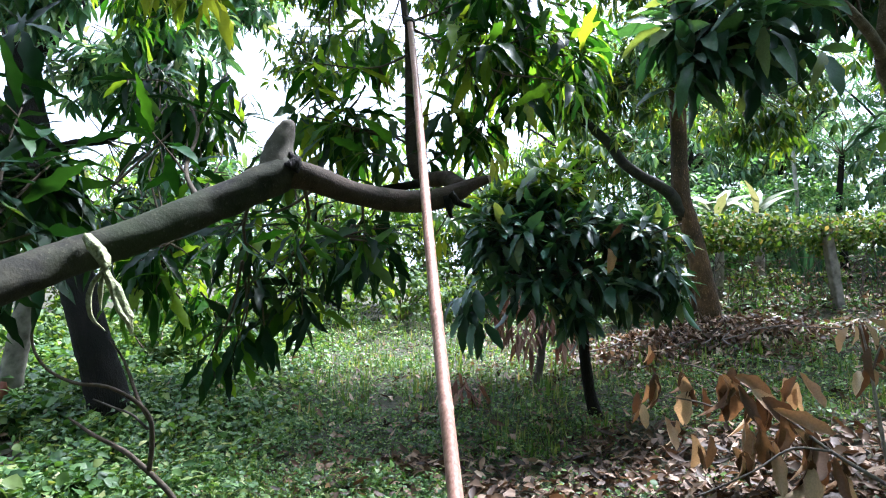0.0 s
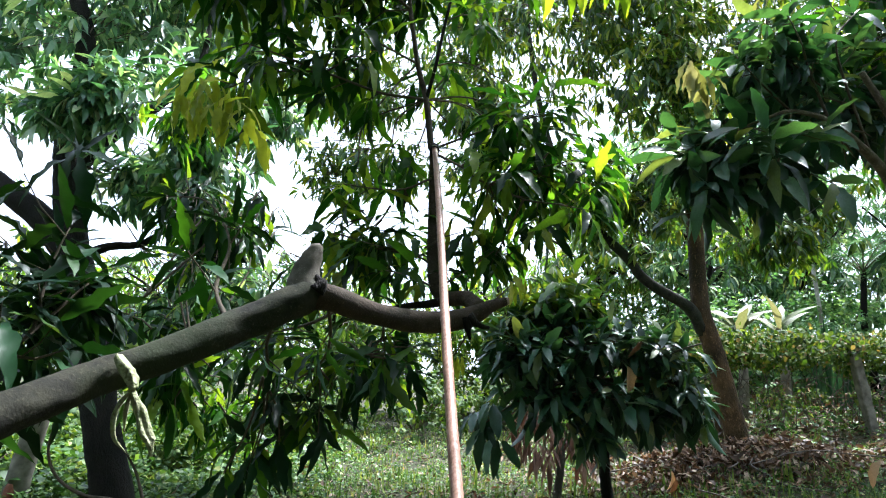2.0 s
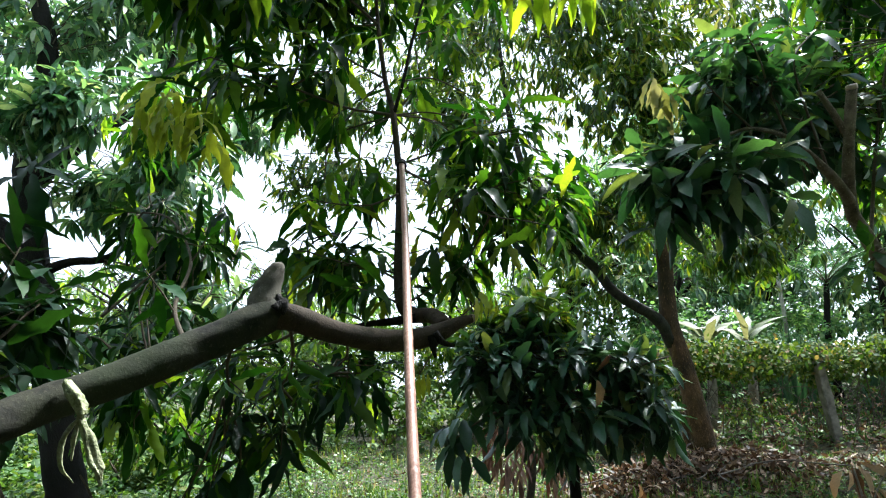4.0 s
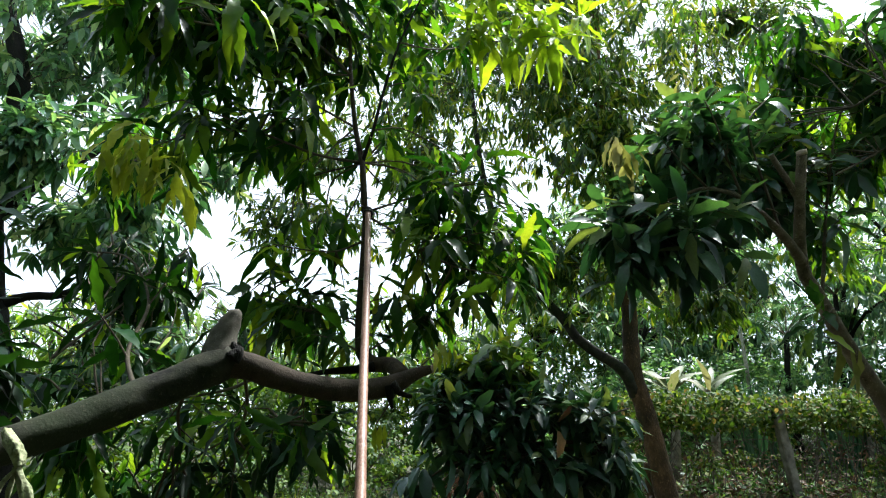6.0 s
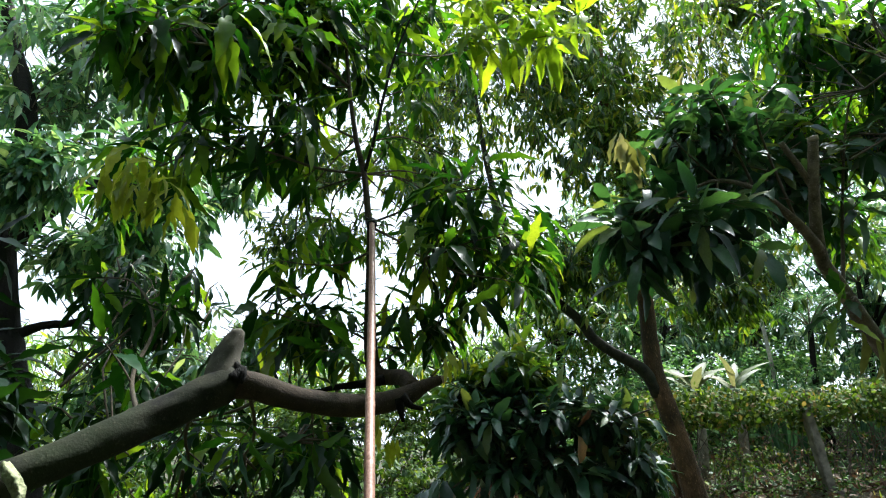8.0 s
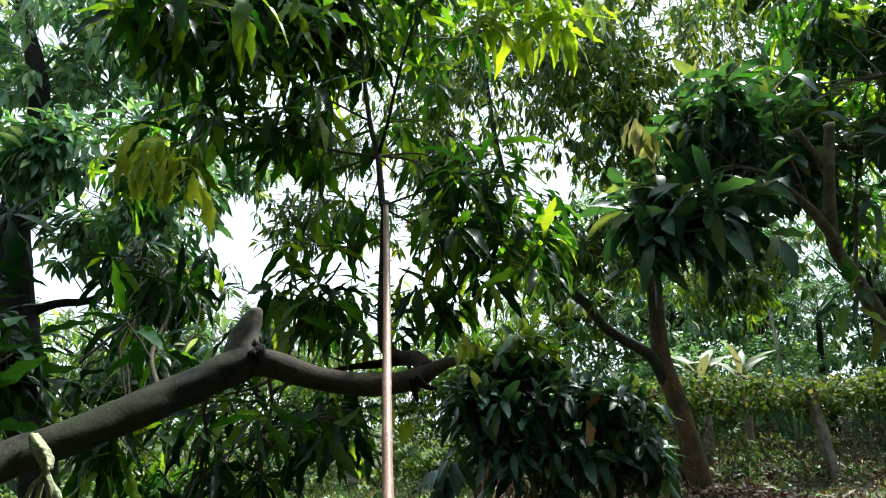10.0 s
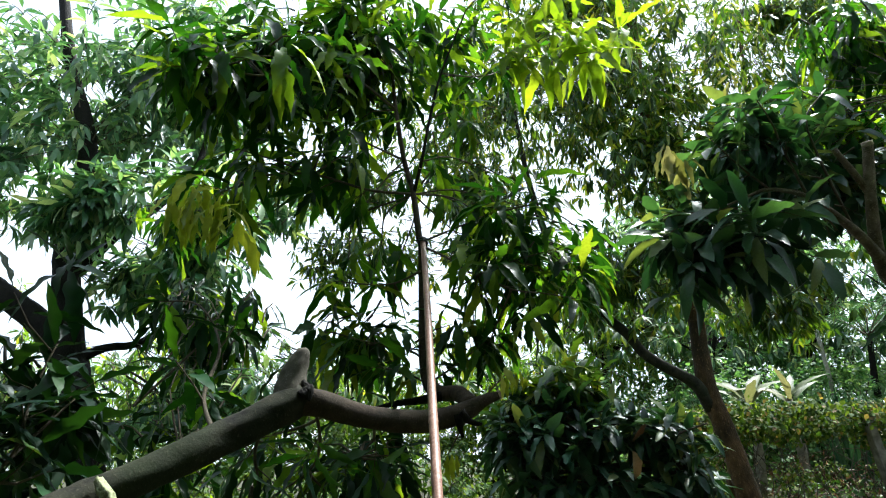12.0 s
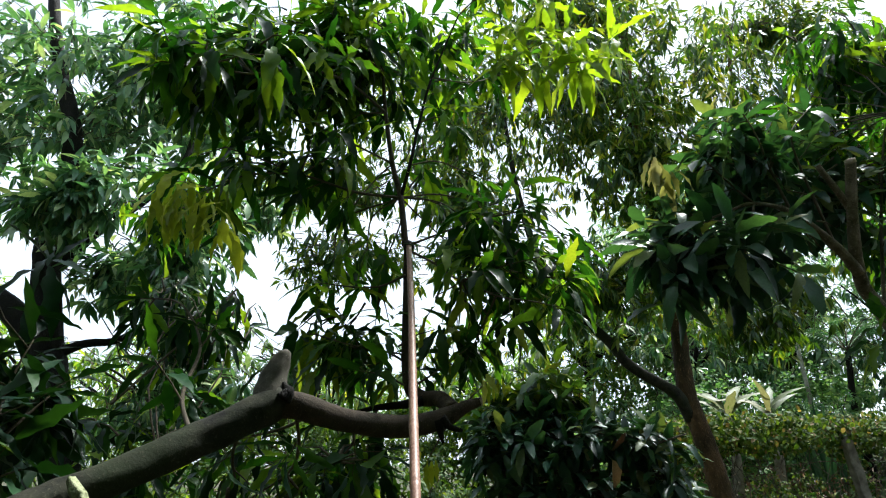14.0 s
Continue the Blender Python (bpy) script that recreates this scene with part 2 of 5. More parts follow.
mat_bamboo = bamboo_material()


# ---- mesh tools ----
def tri_mesh(name, verts, tris, smooth=True):
    me = bpy.data.meshes.new(name)
    verts, tris = np.asarray(verts, np.float32), np.asarray(tris, np.int32)
    me.vertices.add(len(verts))
    me.vertices.foreach_set("co", verts.ravel())
    me.loops.add(3 * len(tris))
    me.loops.foreach_set("vertex_index", tris.ravel())
    me.polygons.add(len(tris))
    me.polygons.foreach_set("loop_start", np.arange(0, 3 * len(tris), 3, dtype=np.int32))
    me.polygons.foreach_set("use_smooth", np.full(len(tris), smooth))
    me.update(calc_edges=True)
    return me


def thing(name, at, label, category, group="", kind=""):
    ob = new(name)
    ob.empty_display_size = 0.1
    ob.location = at
    return tagged(ob, label, category, group, kind)


def part(name, me, material, parent, label="", kind=""):
    """One mesh object under a thing; its vertices are given in the world."""
    ob = new(name, me)
    if not me.materials:
        me.materials.append(material)
    if parent:
        ob.parent = parent
        ob.matrix_parent_inverse = Matrix.Translation(parent.location).inverted()
    return tagged(ob, label, kind=kind)


def spline(points, step):
    """A smooth line through the points."""
    p = [Vector(q) for q in points]
    p = [p[0] * 2 - p[1]] + p + [p[-1] * 2 - p[-2]]
    out = []
    for a, b, c, d in zip(p, p[1:], p[2:], p[3:]):
        k = max(1, int((c - b).length / step))
        for i in range(k):
            t = i / k
            out.append(0.5 * (2 * b + (c - a) * t + (2 * a - 5 * b + 4 * c - d) * t * t + (3 * b - a - 3 * c + d) * t ** 3))
    out.append(p[-2])
    return out


def tube_arrays(points, radii, sides=10, step=0.05, rough=0.0, seed=0, cap=True):
    """A tapered stem along a smooth line; radii at the given points; rough: how uneven its skin is."""
    line = spline(points, step)
    lens = [0.0]
    for a, b in zip(points, points[1:]):
        lens.append(lens[-1] + (Vector(b) - Vector(a)).length)
    run = [0.0]
    for a, b in zip(line, line[1:]):
        run.append(run[-1] + (b - a).length)
    rad = np.interp(np.array(run) / max(run[-1], 1e-6), np.array(lens) / lens[-1], radii)
    verts, side = [], None
    for i, c in enumerate(line):
        d = (line[min(i + 1, len(line) - 1)] - line[max(i - 1, 0)]).normalized()
        side = (side - d * side.dot(d)) if side else d.orthogonal()
        side.normalize()
        up = d.cross(side)
        for k in range(sides):
            a = 2 * math.pi * k / sides
            v = side * math.cos(a) + up * math.sin(a)
            r = rad[i]
            if rough:
                q = c * 7 + v * 1.3 + Vector((seed * 9.1, 0, 0))
                r *= 1 + rough * (noise.noise(q) + 0.5 * noise.noise(q * 3.1))
            verts.append(c + v * r)
    tris = []
    for i in range(len(line) - 1):
        for k in range(sides):
            a, b = i * sides + k, i * sides + (k + 1) % sides
            tris += [(a, b, b + sides), (a, b + sides, a + sides)]
    if cap:
        for i, flip in ((0, True), (len(line) - 1, False)):
            verts.append(line[i] + (line[i] - line[1 if i == 0 else i - 1]).normalized() * rad[i] * 0.15)
            m = len(verts) - 1
            for k in range(sides):
                a, b = i * sides + k, i * sides + (k + 1) % sides
                tris.append((b, a, m) if flip else (a, b, m))
    return np.array([v[:] for v in verts]), np.array(tris)


def joined(arrays):
    vs, ts, n = [], [], 0
    for v, t in arrays:
        vs.append(v)
        ts.append(t + n)
        n += len(v)
    return np.concatenate(vs), np.concatenate(ts)


def stem(name, points, radii, material, parent, label="", sides=14, step=0.04, rough=0.1, seed=0):
    return part(name, tri_mesh(name, *tube_arrays(points, radii, sides, step, rough, seed)), material, parent, label)


def blade(stations=5, width=0.2, droop=0.25, fold=0.3, wave=0.0, widest=0.45, twist=0.0, power=1.0):
    """A leaf of length 1 along x, folded along its midrib, bent down towards its tip."""
    v, t = [(0, 0, 0)], []
    for i in range(1, stations):
        u = i / stations
        w = 0.5 * width * (math.sin(math.pi * u ** (math.log(0.5) / math.log(widest)))) ** power
        z = -droop * u * u
        x = u * (1 - 0.12 * droop * u)
        w1, w2 = w * (1 + wave * math.sin(17 * u)), w * (1 + wave * math.cos(19 * u))
        s = math.sin(twist * u)
        v += [(x, w1, z + fold * w1 + wave * 0.3 * width * math.sin(21 * u) + s * w1), (x, 0, z),
              (x, -w2, z + fold * w2 + wave * 0.3 * width * math.cos(20 * u) - s * w2)]
    v.append((1 - 0.12 * droop, 0, -droop))
    e = len(v) - 1
    t += [(0, 2, 1), (0, 3, 2)]
    for i in range(stations - 2):
        a = 1 + 3 * i
        t += [(a, a + 1, a + 4), (a, a + 4, a + 3), (a + 1, a + 2, a + 5), (a + 1, a + 5, a + 4)]
    a = e - 3
    t += [(a, a + 1, e), (a + 1, a + 2, e)]
    return np.array(v, float), np.array(t)


class Foliage:
    """Leaves to come: place, direction, normal and length of each."""

    def __init__(self, seed):
        self.rng = np.random.default_rng(seed)
        self.rows = []

    def leaf(self, at, way, up, length):
        self.rows.append((*at, *way, *up, length))

    def sprig(self, at, axis, count, length, hang=0.7, spread=1.0, back=0.10):
        """A whorl of leaves at a twig's end, drooping by their weight."""
        g = self.rng
        axis = Vector(axis).normalized()
        s = axis.orthogonal().normalized()
        u = axis.cross(s)
        turn = g.uniform(0, 6.28)
        for i in range(count):
            a = turn + i * 2.4 + g.normal(0, 0.2)
            k = i / max(1, count - 1)
            radial = s * math.cos(a) + u * math.sin(a)
            way = axis * (0.9 - 0.9 * k) + radial * spread * (0.35 + 0.65 * k) + Vector((0, 0, -hang * g.uniform(0.5, 1.35)))
            way.normalize()
            up = axis * 0.6 + Vector((0, 0, 1.0)) + Vector(g.normal(0, 0.35, 3))
            p = Vector(at) - axis * (back * k) + way * 0.015
            self.leaf(p, way, up, length * g.uniform(0.65, 1.12))

    def frames(self):
        a = np.array(self.rows)
        x = a[:, 3:6] / np.linalg.norm(a[:, 3:6], axis=1, keepdims=True)
        z = a[:, 6:9] - (a[:, 6:9] * x).sum(1, keepdims=True) * x
        z /= np.linalg.norm(z, axis=1, keepdims=True) + 1e-9
        y = np.cross(z, x)
        return a[:, :3], np.stack([x, y, z], 2) * a[:, 9][:, None, None]

    def mesh(self, name, blades):
        if not self.rows:
            return None
        places, turns = self.frames()
        out = []
        for i, (v, t) in enumerate(blades):
            p, m = places[i::len(blades)], turns[i::len(blades)]
            if not len(p):
                continue
            verts = np.einsum("nij,kj->nki", m, v) + p[:, None]
            tris = t[None] + (np.arange(len(p)) * len(v))[:, None, None]
            out.append((verts.reshape(-1, 3), tris.reshape(-1, 3)))
        return tri_mesh(name, *joined(out))

    def pieces(self, name, meshes, parent, most=300):
        """The lowest leaves, each an object of its own on a few shared meshes; the rest stay for mesh()."""
        self.rows.sort(key=lambda r: r[2])
        rest, self.rows = self.rows[most:], self.rows[:most]
        places, turns = self.frames()
        self.rows = rest
        for i, (p, m) in enumerate(zip(places, turns)):
            ob = new(name, meshes[i % len(meshes)])
            ob.parent = parent
            ob.matrix_parent_inverse = Matrix.Translation(parent.location).inverted()
            ob.matrix_basis = Matrix.Translation(p) @ Matrix(m.tolist()).to_4x4()


LEAVES = [blade(11, 0.2, 0.25, 0.3, 0.24, 0.45, 0.0, 0.9), blade(11, 0.22, 0.45, 0.35, 0.28, 0.5, 0.4, 0.9), blade(11, 0.18, 0.12, 0.4, 0.26, 0.45, -0.4, 0.9), blade(11, 0.21, 0.65, 0.3, 0.28, 0.5, 0.2, 0.9), blade(11, 0.24, 0.35, 0.2, 0.22, 0.48, -0.2, 0.9)]
BROAD = [blade(9, 0.32, 0.3, 0.35, 0.12, 0.5, 0.0, 0.72), blade(9, 0.28, 0.6, 0.4, 0.15, 0.5, 0.4, 0.75), blade(9, 0.35, 0.2, 0.3, 0.13, 0.5, -0.3, 0.7), blade(9, 0.3, 0.85, 0.35, 0.13, 0.54, 0.2, 0.72)]
TINY = [blade(2, 0.3, 0.2, 0.25), blade(2, 0.26, 0.35, 0.2)]
SMALL = [blade(3, 0.25, 0.2, 0.25), blade(3, 0.29, 0.4, 0.3), blade(3, 0.22, 0.1, 0.2)]
ROUND = [blade(3, 0.75, 0.3, 0.15, 0.1, 0.45, power=0.8), blade(3, 0.6, 0.15, 0.3, 0.1, 0.4, power=0.8), blade(3, 0.85, 0.4, 0.1, 0.1, 0.5, power=0.8)]
DRY = [blade(13, 0.33, 0.35, 1.0, 0.12, 0.5, 0.6, 0.7), blade(13, 0.27, 0.7, 1.3, 0.14, 0.5, -0.9, 0.7), blade(13, 0.36, 0.25, 0.6, 0.1, 0.48, 0.4, 0.7), blade(13, 0.24, -0.4, 1.6, 0.14, 0.5, 1.2, 0.75), blade(13, 0.36, 0.5, 0.45, 0.1, 0.5, -0.3, 0.65)]
LITTER = [blade(4, 0.46, 0.4, 0.5, 0.2, 0.5, 0.5, 0.8), blade(4, 0.36, -0.35, 0.6, 0.2, 0.5, -0.5, 0.8), blade(4, 0.5, 0.2, 0.3, 0.25, 0.48, 0.3, 0.8), blade(4, 0.3, 0.6, 0.8, 0.2)]


def leaf_meshes(name, blades, material):
    out = []
    for v, t in blades:
        me = tri_mesh(name, v, t)
        me.materials.append(material)
        out.append(me)
    return out


one_mango = leaf_meshes("leaf", LEAVES, mat_leaf_one)
one_broad = leaf_meshes("leaf", BROAD, mat_dark_one)
one_dead = leaf_meshes("dead_leaf", DRY, mat_dead_one)


def bent(a, b, sag, g):
    a, b = Vector(a), Vector(b)
    m = (a + b) / 2 + Vector((g.normal(0, 0.1), g.normal(0, 0.1), sag)) * (b - a).length
    return [a, m, b]


def crown(fol, twigs, roots, centre, radii, count, leaves, length, hang=0.7, shell=0.0, low=-1.0, holes=(), axis_up=0.6, twig=0.008, thin=-0.3):
    """Leafy twigs through a soft-edged ellipsoid, reaching in from the nearest limb; holes: places left open (centre, radius)."""
    g = fol.rng
    done = 0
    for _ in range(count * 6):
        if done >= count:
            break
        d = Vector(g.normal(0, 1, 3)).normalized()
        if d.z < low:
            continue
        rr = (shell + (1 - shell) * g.uniform(0, 1) ** 0.45) * (0.85 + 0.5 * noise.noise(d * 2.3 + Vector(centre))) * g.uniform(0.9, 1.2)
        p = Vector(centre) + Vector((d.x * radii[0], d.y * radii[1], d.z * radii[2])) * rr
        if noise.noise(p * 1.1) < thin or any((p - Vector(c)).length < r for c, r in holes):
            continue
        done += 1
        axis = Vector((d.x, d.y, d.z + axis_up)) + Vector(g.normal(0, 0.5, 3))
        fol.sprig(p, axis, max(4, int(leaves * g.uniform(0.6, 1.3))), length * g.uniform(0.85, 1.15), hang * g.uniform(0.5, 1.5), 1.0, 0.16)
        if roots:
            near = min(roots, key=lambda q: (q - p).length)
            span = (near - p).length
            reach = span if (g.uniform() < 0.08 and span < 1.6) else min(span, g.uniform(0.1, 0.35))
            twigs.append(tube_arrays(bent(p + (near - p) * (reach / max(span, 0.01)), p, 0.08, g), (twig, twig * 0.7, twig * 0.35), 4, 0.25, 0, 0, False))


def branch_sprigs(fol, twigs, points, radius, leaves, length, every=0.16, first=0.25, hang=0.7, side=0.22):
    """A leafy branch: a stem along the points with side twigs that end in whorls, and one at its tip."""
    g = fol.rng
    line = spline(points, 0.04)
    twigs.append(tube_arrays(points, [radius * (1 - 0.65 * i / (len(points) - 1)) for i in range(len(points))], 6, 0.06, 0.05))
    total = len(line) * 0.04
    s = first * total
    while s < total:
        p = line[min(len(line) - 2, int(s / 0.04))]
        d = (line[min(len(line) - 1, int(s / 0.04) + 1)] - p).normalized()
        off = d.cross(Vector(g.normal(0, 1, 3))).normalized()
        tip = p + (off * 0.8 + d * 0.5 + Vector((0, 0, 0.15))) * side * g.uniform(0.6, 1.3)
        twigs.append(tube_arrays(bent(p, tip, -0.05, g), (radius * 0.45, radius * 0.35, radius * 0.25), 4, 0.1, 0, 0, False))
        fol.sprig(tip, tip - p, int(leaves * g.uniform(0.7, 1.2)), length, hang)
        s += every * g.uniform(0.7, 1.3)
    fol.sprig(line[-1], line[-1] - line[-3], leaves, length, hang)


def smooth(a, b, v):
    t = np.clip((v - a) / (b - a), 0, 1)
    return t * t * (3 - 2 * t)


def land(x, y):
    """Height of the ground: level near the path, rising to the fence on one side and to a bank behind."""
    x, y = np.asarray(x, float), np.asarray(y, float)
    z = 0.1 * np.clip(y - 5, 0, 9) + 0.14 * np.clip(x - 0.5, 0, 3.5) * np.clip((y - 3) / 5, 0, 1)
    z = z + 0.12 * np.clip(y - 11, 0, 8) * smooth(2, 8, x)
    far = smooth(40, 120, np.hypot(x, y))
    z = z * (1 - far) + 2.5 * far
    return z + 0.05 * np.sin(1.7 * x + 0.6 * y) * np.cos(1.3 * y - 0.4 * x) + 0.025 * np.sin(4.1 * x + 1) * np.sin(3.7 * y)


def ground_at(x, y):
    return float(land(x, y))


# ---- ground ----
def build_ground():
    def axis(inner, outer, fine):
        a = list(np.arange(-inner, inner + 0.01, fine))
        v = inner
        while v < outer:
            v *= 1.3
            a = [-v] + a + [v]
        return np.array(a)
    xs, ys = axis(14, 900, 0.25), axis(14, 900, 0.25) + 6
    gx, gy = np.meshgrid(xs, ys)
    verts = np.stack([gx, gy, land(gx, gy)], -1).reshape(-1, 3)
    w = len(xs)
    i, j = np.meshgrid(np.arange(len(ys) - 1), np.arange(w - 1), indexing="ij")
    a = (i * w + j).ravel()
    tris = np.concatenate([np.stack([a, a + 1, a + w + 1], 1), np.stack([a, a + w + 1, a + w], 1)])
    me = tri_mesh("ground", verts, tris)
    me.materials.append(mat_soil)
    tagged(new("ground", me), "earth floor of an orchard under weeds and fallen leaves", "ground", kind="structure")


build_ground()

# ---- the pruned mango tree whose limb crosses the view ----
tree = thing("mango_tree", (-1.92, 0.25, ground_at(-1.92, 0.25)), "pruned mango tree with a long bare limb over the path", "tree")
L0, L1, L2, L3, L4 = (-1.25, 1.75, 1.49), (-1.17, 1.95, 1.57), (-1.04, 2.10, 1.65), (-0.87, 2.28, 1.76), (-0.72, 2.40, 1.86)
K = (-0.61, 2.48, 1.93)
stem("trunk", [(-1.92, 0.25, -0.1), (-1.9, 0.3, 0.35), (-1.78, 0.55, 0.8), (-1.58, 0.95, 1.12), (-1.38, 1.4, 1.34), L0, L1, L2, L3, L4, K],
     (0.17, 0.13, 0.1, 0.08, 0.066, 0.06, 0.059, 0.06, 0.063, 0.067, 0.068), mat_bark, tree, "grey-brown bark with faint moss", 20, 0.022, 0.13, 1)
stem("limb", [(-0.65, 2.46, 1.92), (-0.54, 2.50, 1.91), (-0.39, 2.66, 1.87), (-0.21, 2.82, 1.85), (-0.04, 2.95, 1.87), (0.07, 3.00, 1.91), (0.14, 3.02, 1.95), (0.22, 3.05, 1.98)],
     (0.06, 0.055, 0.05, 0.052, 0.05, 0.045, 0.033, 0.02), mat_bark_red, tree, "reddish-brown limb, cut off at its end", 16, 0.025, 0.1, 2)
stem("stub", [(-0.66, 2.46, 1.89), (-0.66, 2.48, 1.97), (-0.65, 2.49, 2.04), (-0.63, 2.50, 2.09), (-0.615, 2.50, 2.12), (-0.60, 2.50, 2.135)], (0.07, 0.063, 0.05, 0.04, 0.028, 0.012), mat_horn, tree, "pale sawn-off stub", 14, 0.012, 0.28, 3)
stem("knot", [(-0.59, 2.43, 1.93), (-0.57, 2.43, 1.96), (-0.56, 2.43, 1.98)], (0.036, 0.022, 0.01), mat_bark_dark, tree, "dark healed knot", 10, 0.012, 0.4, 4)
stem("knot", [(-0.59, 2.45, 1.95), (-0.59, 2.45, 1.98), (-0.60, 2.45, 2.00)], (0.024, 0.015, 0.006), mat_bark_dark, tree, "dark healed knot", 9, 0.012, 0.4, 14)
stem("knot", [(-1.05, 2.08, 1.64), (-1.02, 2.06, 1.66), (-1.00, 2.06, 1.66)], (0.022, 0.018, 0.008), mat_bark_dark, tree, "healed branch scar", 10, 0.015, 0.25, 5)
stem("stub", [(0.02, 2.94, 1.88), (0.03, 2.93, 1.82), (0.04, 2.93, 1.78)], (0.03, 0.014, 0.007), mat_bark_dark, tree, "short dead stub", 8, 0.02, 0.2, 6)
stem("stub", [(0.03, 2.94, 1.89), (0.08, 2.95, 1.85), (0.13, 2.97, 1.84)], (0.03, 0.014, 0.009), mat_bark_dark, tree, "short dead stub", 8, 0.02, 0.2, 7)
stem("limb", [(0.09, 3.02, 1.93), (0.02, 3.20, 2.01), (-0.07, 3.35, 2.03), (-0.14, 3.45, 2.09), (-0.17, 3.52, 2.24), (-0.18, 3.58, 2.45), (-0.19, 3.66, 2.75), (-0.20, 3.72, 3.04)],
     (0.045, 0.042, 0.04, 0.042, 0.038, 0.033, 0.026, 0.022), mat_bark_red, tree, "upright shoot bending up from the limb", 12, 0.03, 0.08, 8)
stem("limb", [(-0.07, 3.30, 2.01), (-0.19, 3.30, 1.99), (-0.31, 3.32, 1.98), (-0.43, 3.35, 1.96)], (0.03, 0.022, 0.016, 0.01), mat_bark_dark, tree, "thin dark side limb", 8, 0.03, 0.1, 9)
S1 = (-0.26, 3.85, 3.44)
stem("limb", [(-0.21, 3.72, 3.04), S1, (-0.33, 3.92, 3.74), (-0.40, 4.00, 4.21), (-0.44, 4.06, 4.60), (-0.50, 4.12, 5.12)], (0.022, 0.02, 0.018, 0.015, 0.012, 0.008), mat_bark_red, tree, "slender upright stem", 8, 0.04, 0.05, 10)
stem("limb", [S1, (-0.20, 3.85, 3.69), (-0.14, 3.90, 4.06), (-0.05, 3.95, 4.48), (0.16, 4.05, 5.14)], (0.014, 0.012, 0.011, 0.009, 0.006), mat_bark_dark, tree, "slender dark stem", 8, 0.04, 0.05, 11)

part("cut_face", tri_mesh("cut_face", *tube_arrays([(0.215, 3.047, 1.978), (0.232, 3.054, 1.985)], (0.0215, 0.019), 10, 0.01, 0.1, 1)), mat_cut, tree, "pale torn end")

near, twigs = Foliage(11), []
for pts, rad, n, ln in (
    ([S1, (-0.56, 3.75, 3.44), (-0.91, 3.60, 3.50), (-1.22, 3.45, 3.42), (-1.43, 3.40, 3.29)], 0.011, 11, 0.24),
    ([(-0.33, 3.92, 3.74), (-0.59, 3.80, 3.83), (-0.82, 3.70, 3.92), (-1.01, 3.50, 4.05)], 0.009, 11, 0.24),
    ([(-0.40, 4.00, 4.21), (-0.67, 3.80, 4.35), (-0.93, 3.40, 4.19), (-1.11, 3.10, 3.93), (-1.33, 2.90, 3.85), (-1.50, 2.75, 3.77)], 0.012, 12, 0.25),
    ([(-0.44, 4.06, 4.60), (-0.67, 3.90, 4.78), (-0.84, 3.80, 5.00)], 0.008, 11, 0.24),
    ([(-0.50, 4.12, 5.12), (-0.55, 4.10, 5.50), (-0.75, 4.00, 5.86)], 0.008, 12, 0.24),
    ([(-0.14, 3.90, 4.06), (0.03, 3.90, 4.11), (0.16, 3.90, 3.95)], 0.006, 8, 0.2),
    ([(-0.05, 3.95, 4.48), (0.21, 4.20, 4.61), (0.47, 4.60, 4.95), (0.78, 5.00, 5.56)], 0.008, 6, 0.22),
    ([(0.16, 4.05, 5.14), (0.39, 4.20, 5.51), (0.71, 4.40, 5.82)], 0.006, 10, 0.24),
):
    branch_sprigs(near, twigs, pts, rad, n - 1, ln * 1.25, 0.2, 0.25, 0.5)
for root, at, n in (((-0.33, 3.92, 3.74), (-0.62, 3.85, 3.34), 8), (S1, (-0.48, 3.85, 3.06), 8), (S1, (-0.70, 3.85, 2.98), 8), (S1, (-0.36, 3.80, 2.94), 7),
                    (S1, (0.02, 3.90, 3.40), 8), (S1, (0.22, 3.95, 3.28), 8), (S1, (0.14, 4.05, 3.10), 7), (S1, (0.36, 4.05, 3.42), 8), ((-0.20, 3.85, 3.69), (0.30, 4.10, 3.70), 8)):
    near.sprig(at, Vector(at) - Vector(root) + Vector((0, -0.1, -0.1)), n, 0.29, 0.8)
    twigs.append(tube_arrays(bent(root, at, 0.14, near.rng), (0.007, 0.006, 0.004), 5, 0.06))
low = Foliage(12)
for pts, rad, n, ln in (
    ([(-0.21, 3.72, 3.02), (-0.02, 3.60, 2.88), (0.15, 3.50, 2.74), (0.38, 3.40, 2.79), (0.65, 3.40, 2.86)], 0.009, 11, 0.22),
    ([(-0.17, 3.72, 3.05), (0.05, 3.70, 3.13), (0.30, 3.60, 3.19), (0.55, 3.60, 3.25)], 0.008, 11, 0.22),
    ([(0.15, 3.50, 2.74), (0.34, 3.35, 2.60), (0.51, 3.20, 2.53), (0.65, 3.10, 2.47)], 0.007, 11, 0.22),
    ([(-0.20, 3.65, 2.82), (-0.36, 3.60, 2.73), (-0.53, 3.60, 2.73), (-0.74, 3.60, 2.76)], 0.008, 10, 0.21),
    ([(-0.17, 3.52, 2.24), (-0.29, 3.50, 2.31), (-0.45, 3.45, 2.33), (-0.59, 3.40, 2.36)], 0.008, 11, 0.22),
    ([(-0.14, 3.45, 2.09), (-0.29, 3.40, 2.16), (-0.43, 3.35, 2.18)], 0.007, 10, 0.22),
    ([(-0.14, 3.45, 2.10), (0.02, 3.50, 2.21), (0.18, 3.50, 2.33)], 0.007, 10, 0.21),
):
    branch_sprigs(low, twigs, pts, rad, n - 2, ln * 1.22, 0.2, 0.25, 0.5)
under = Foliage(13)
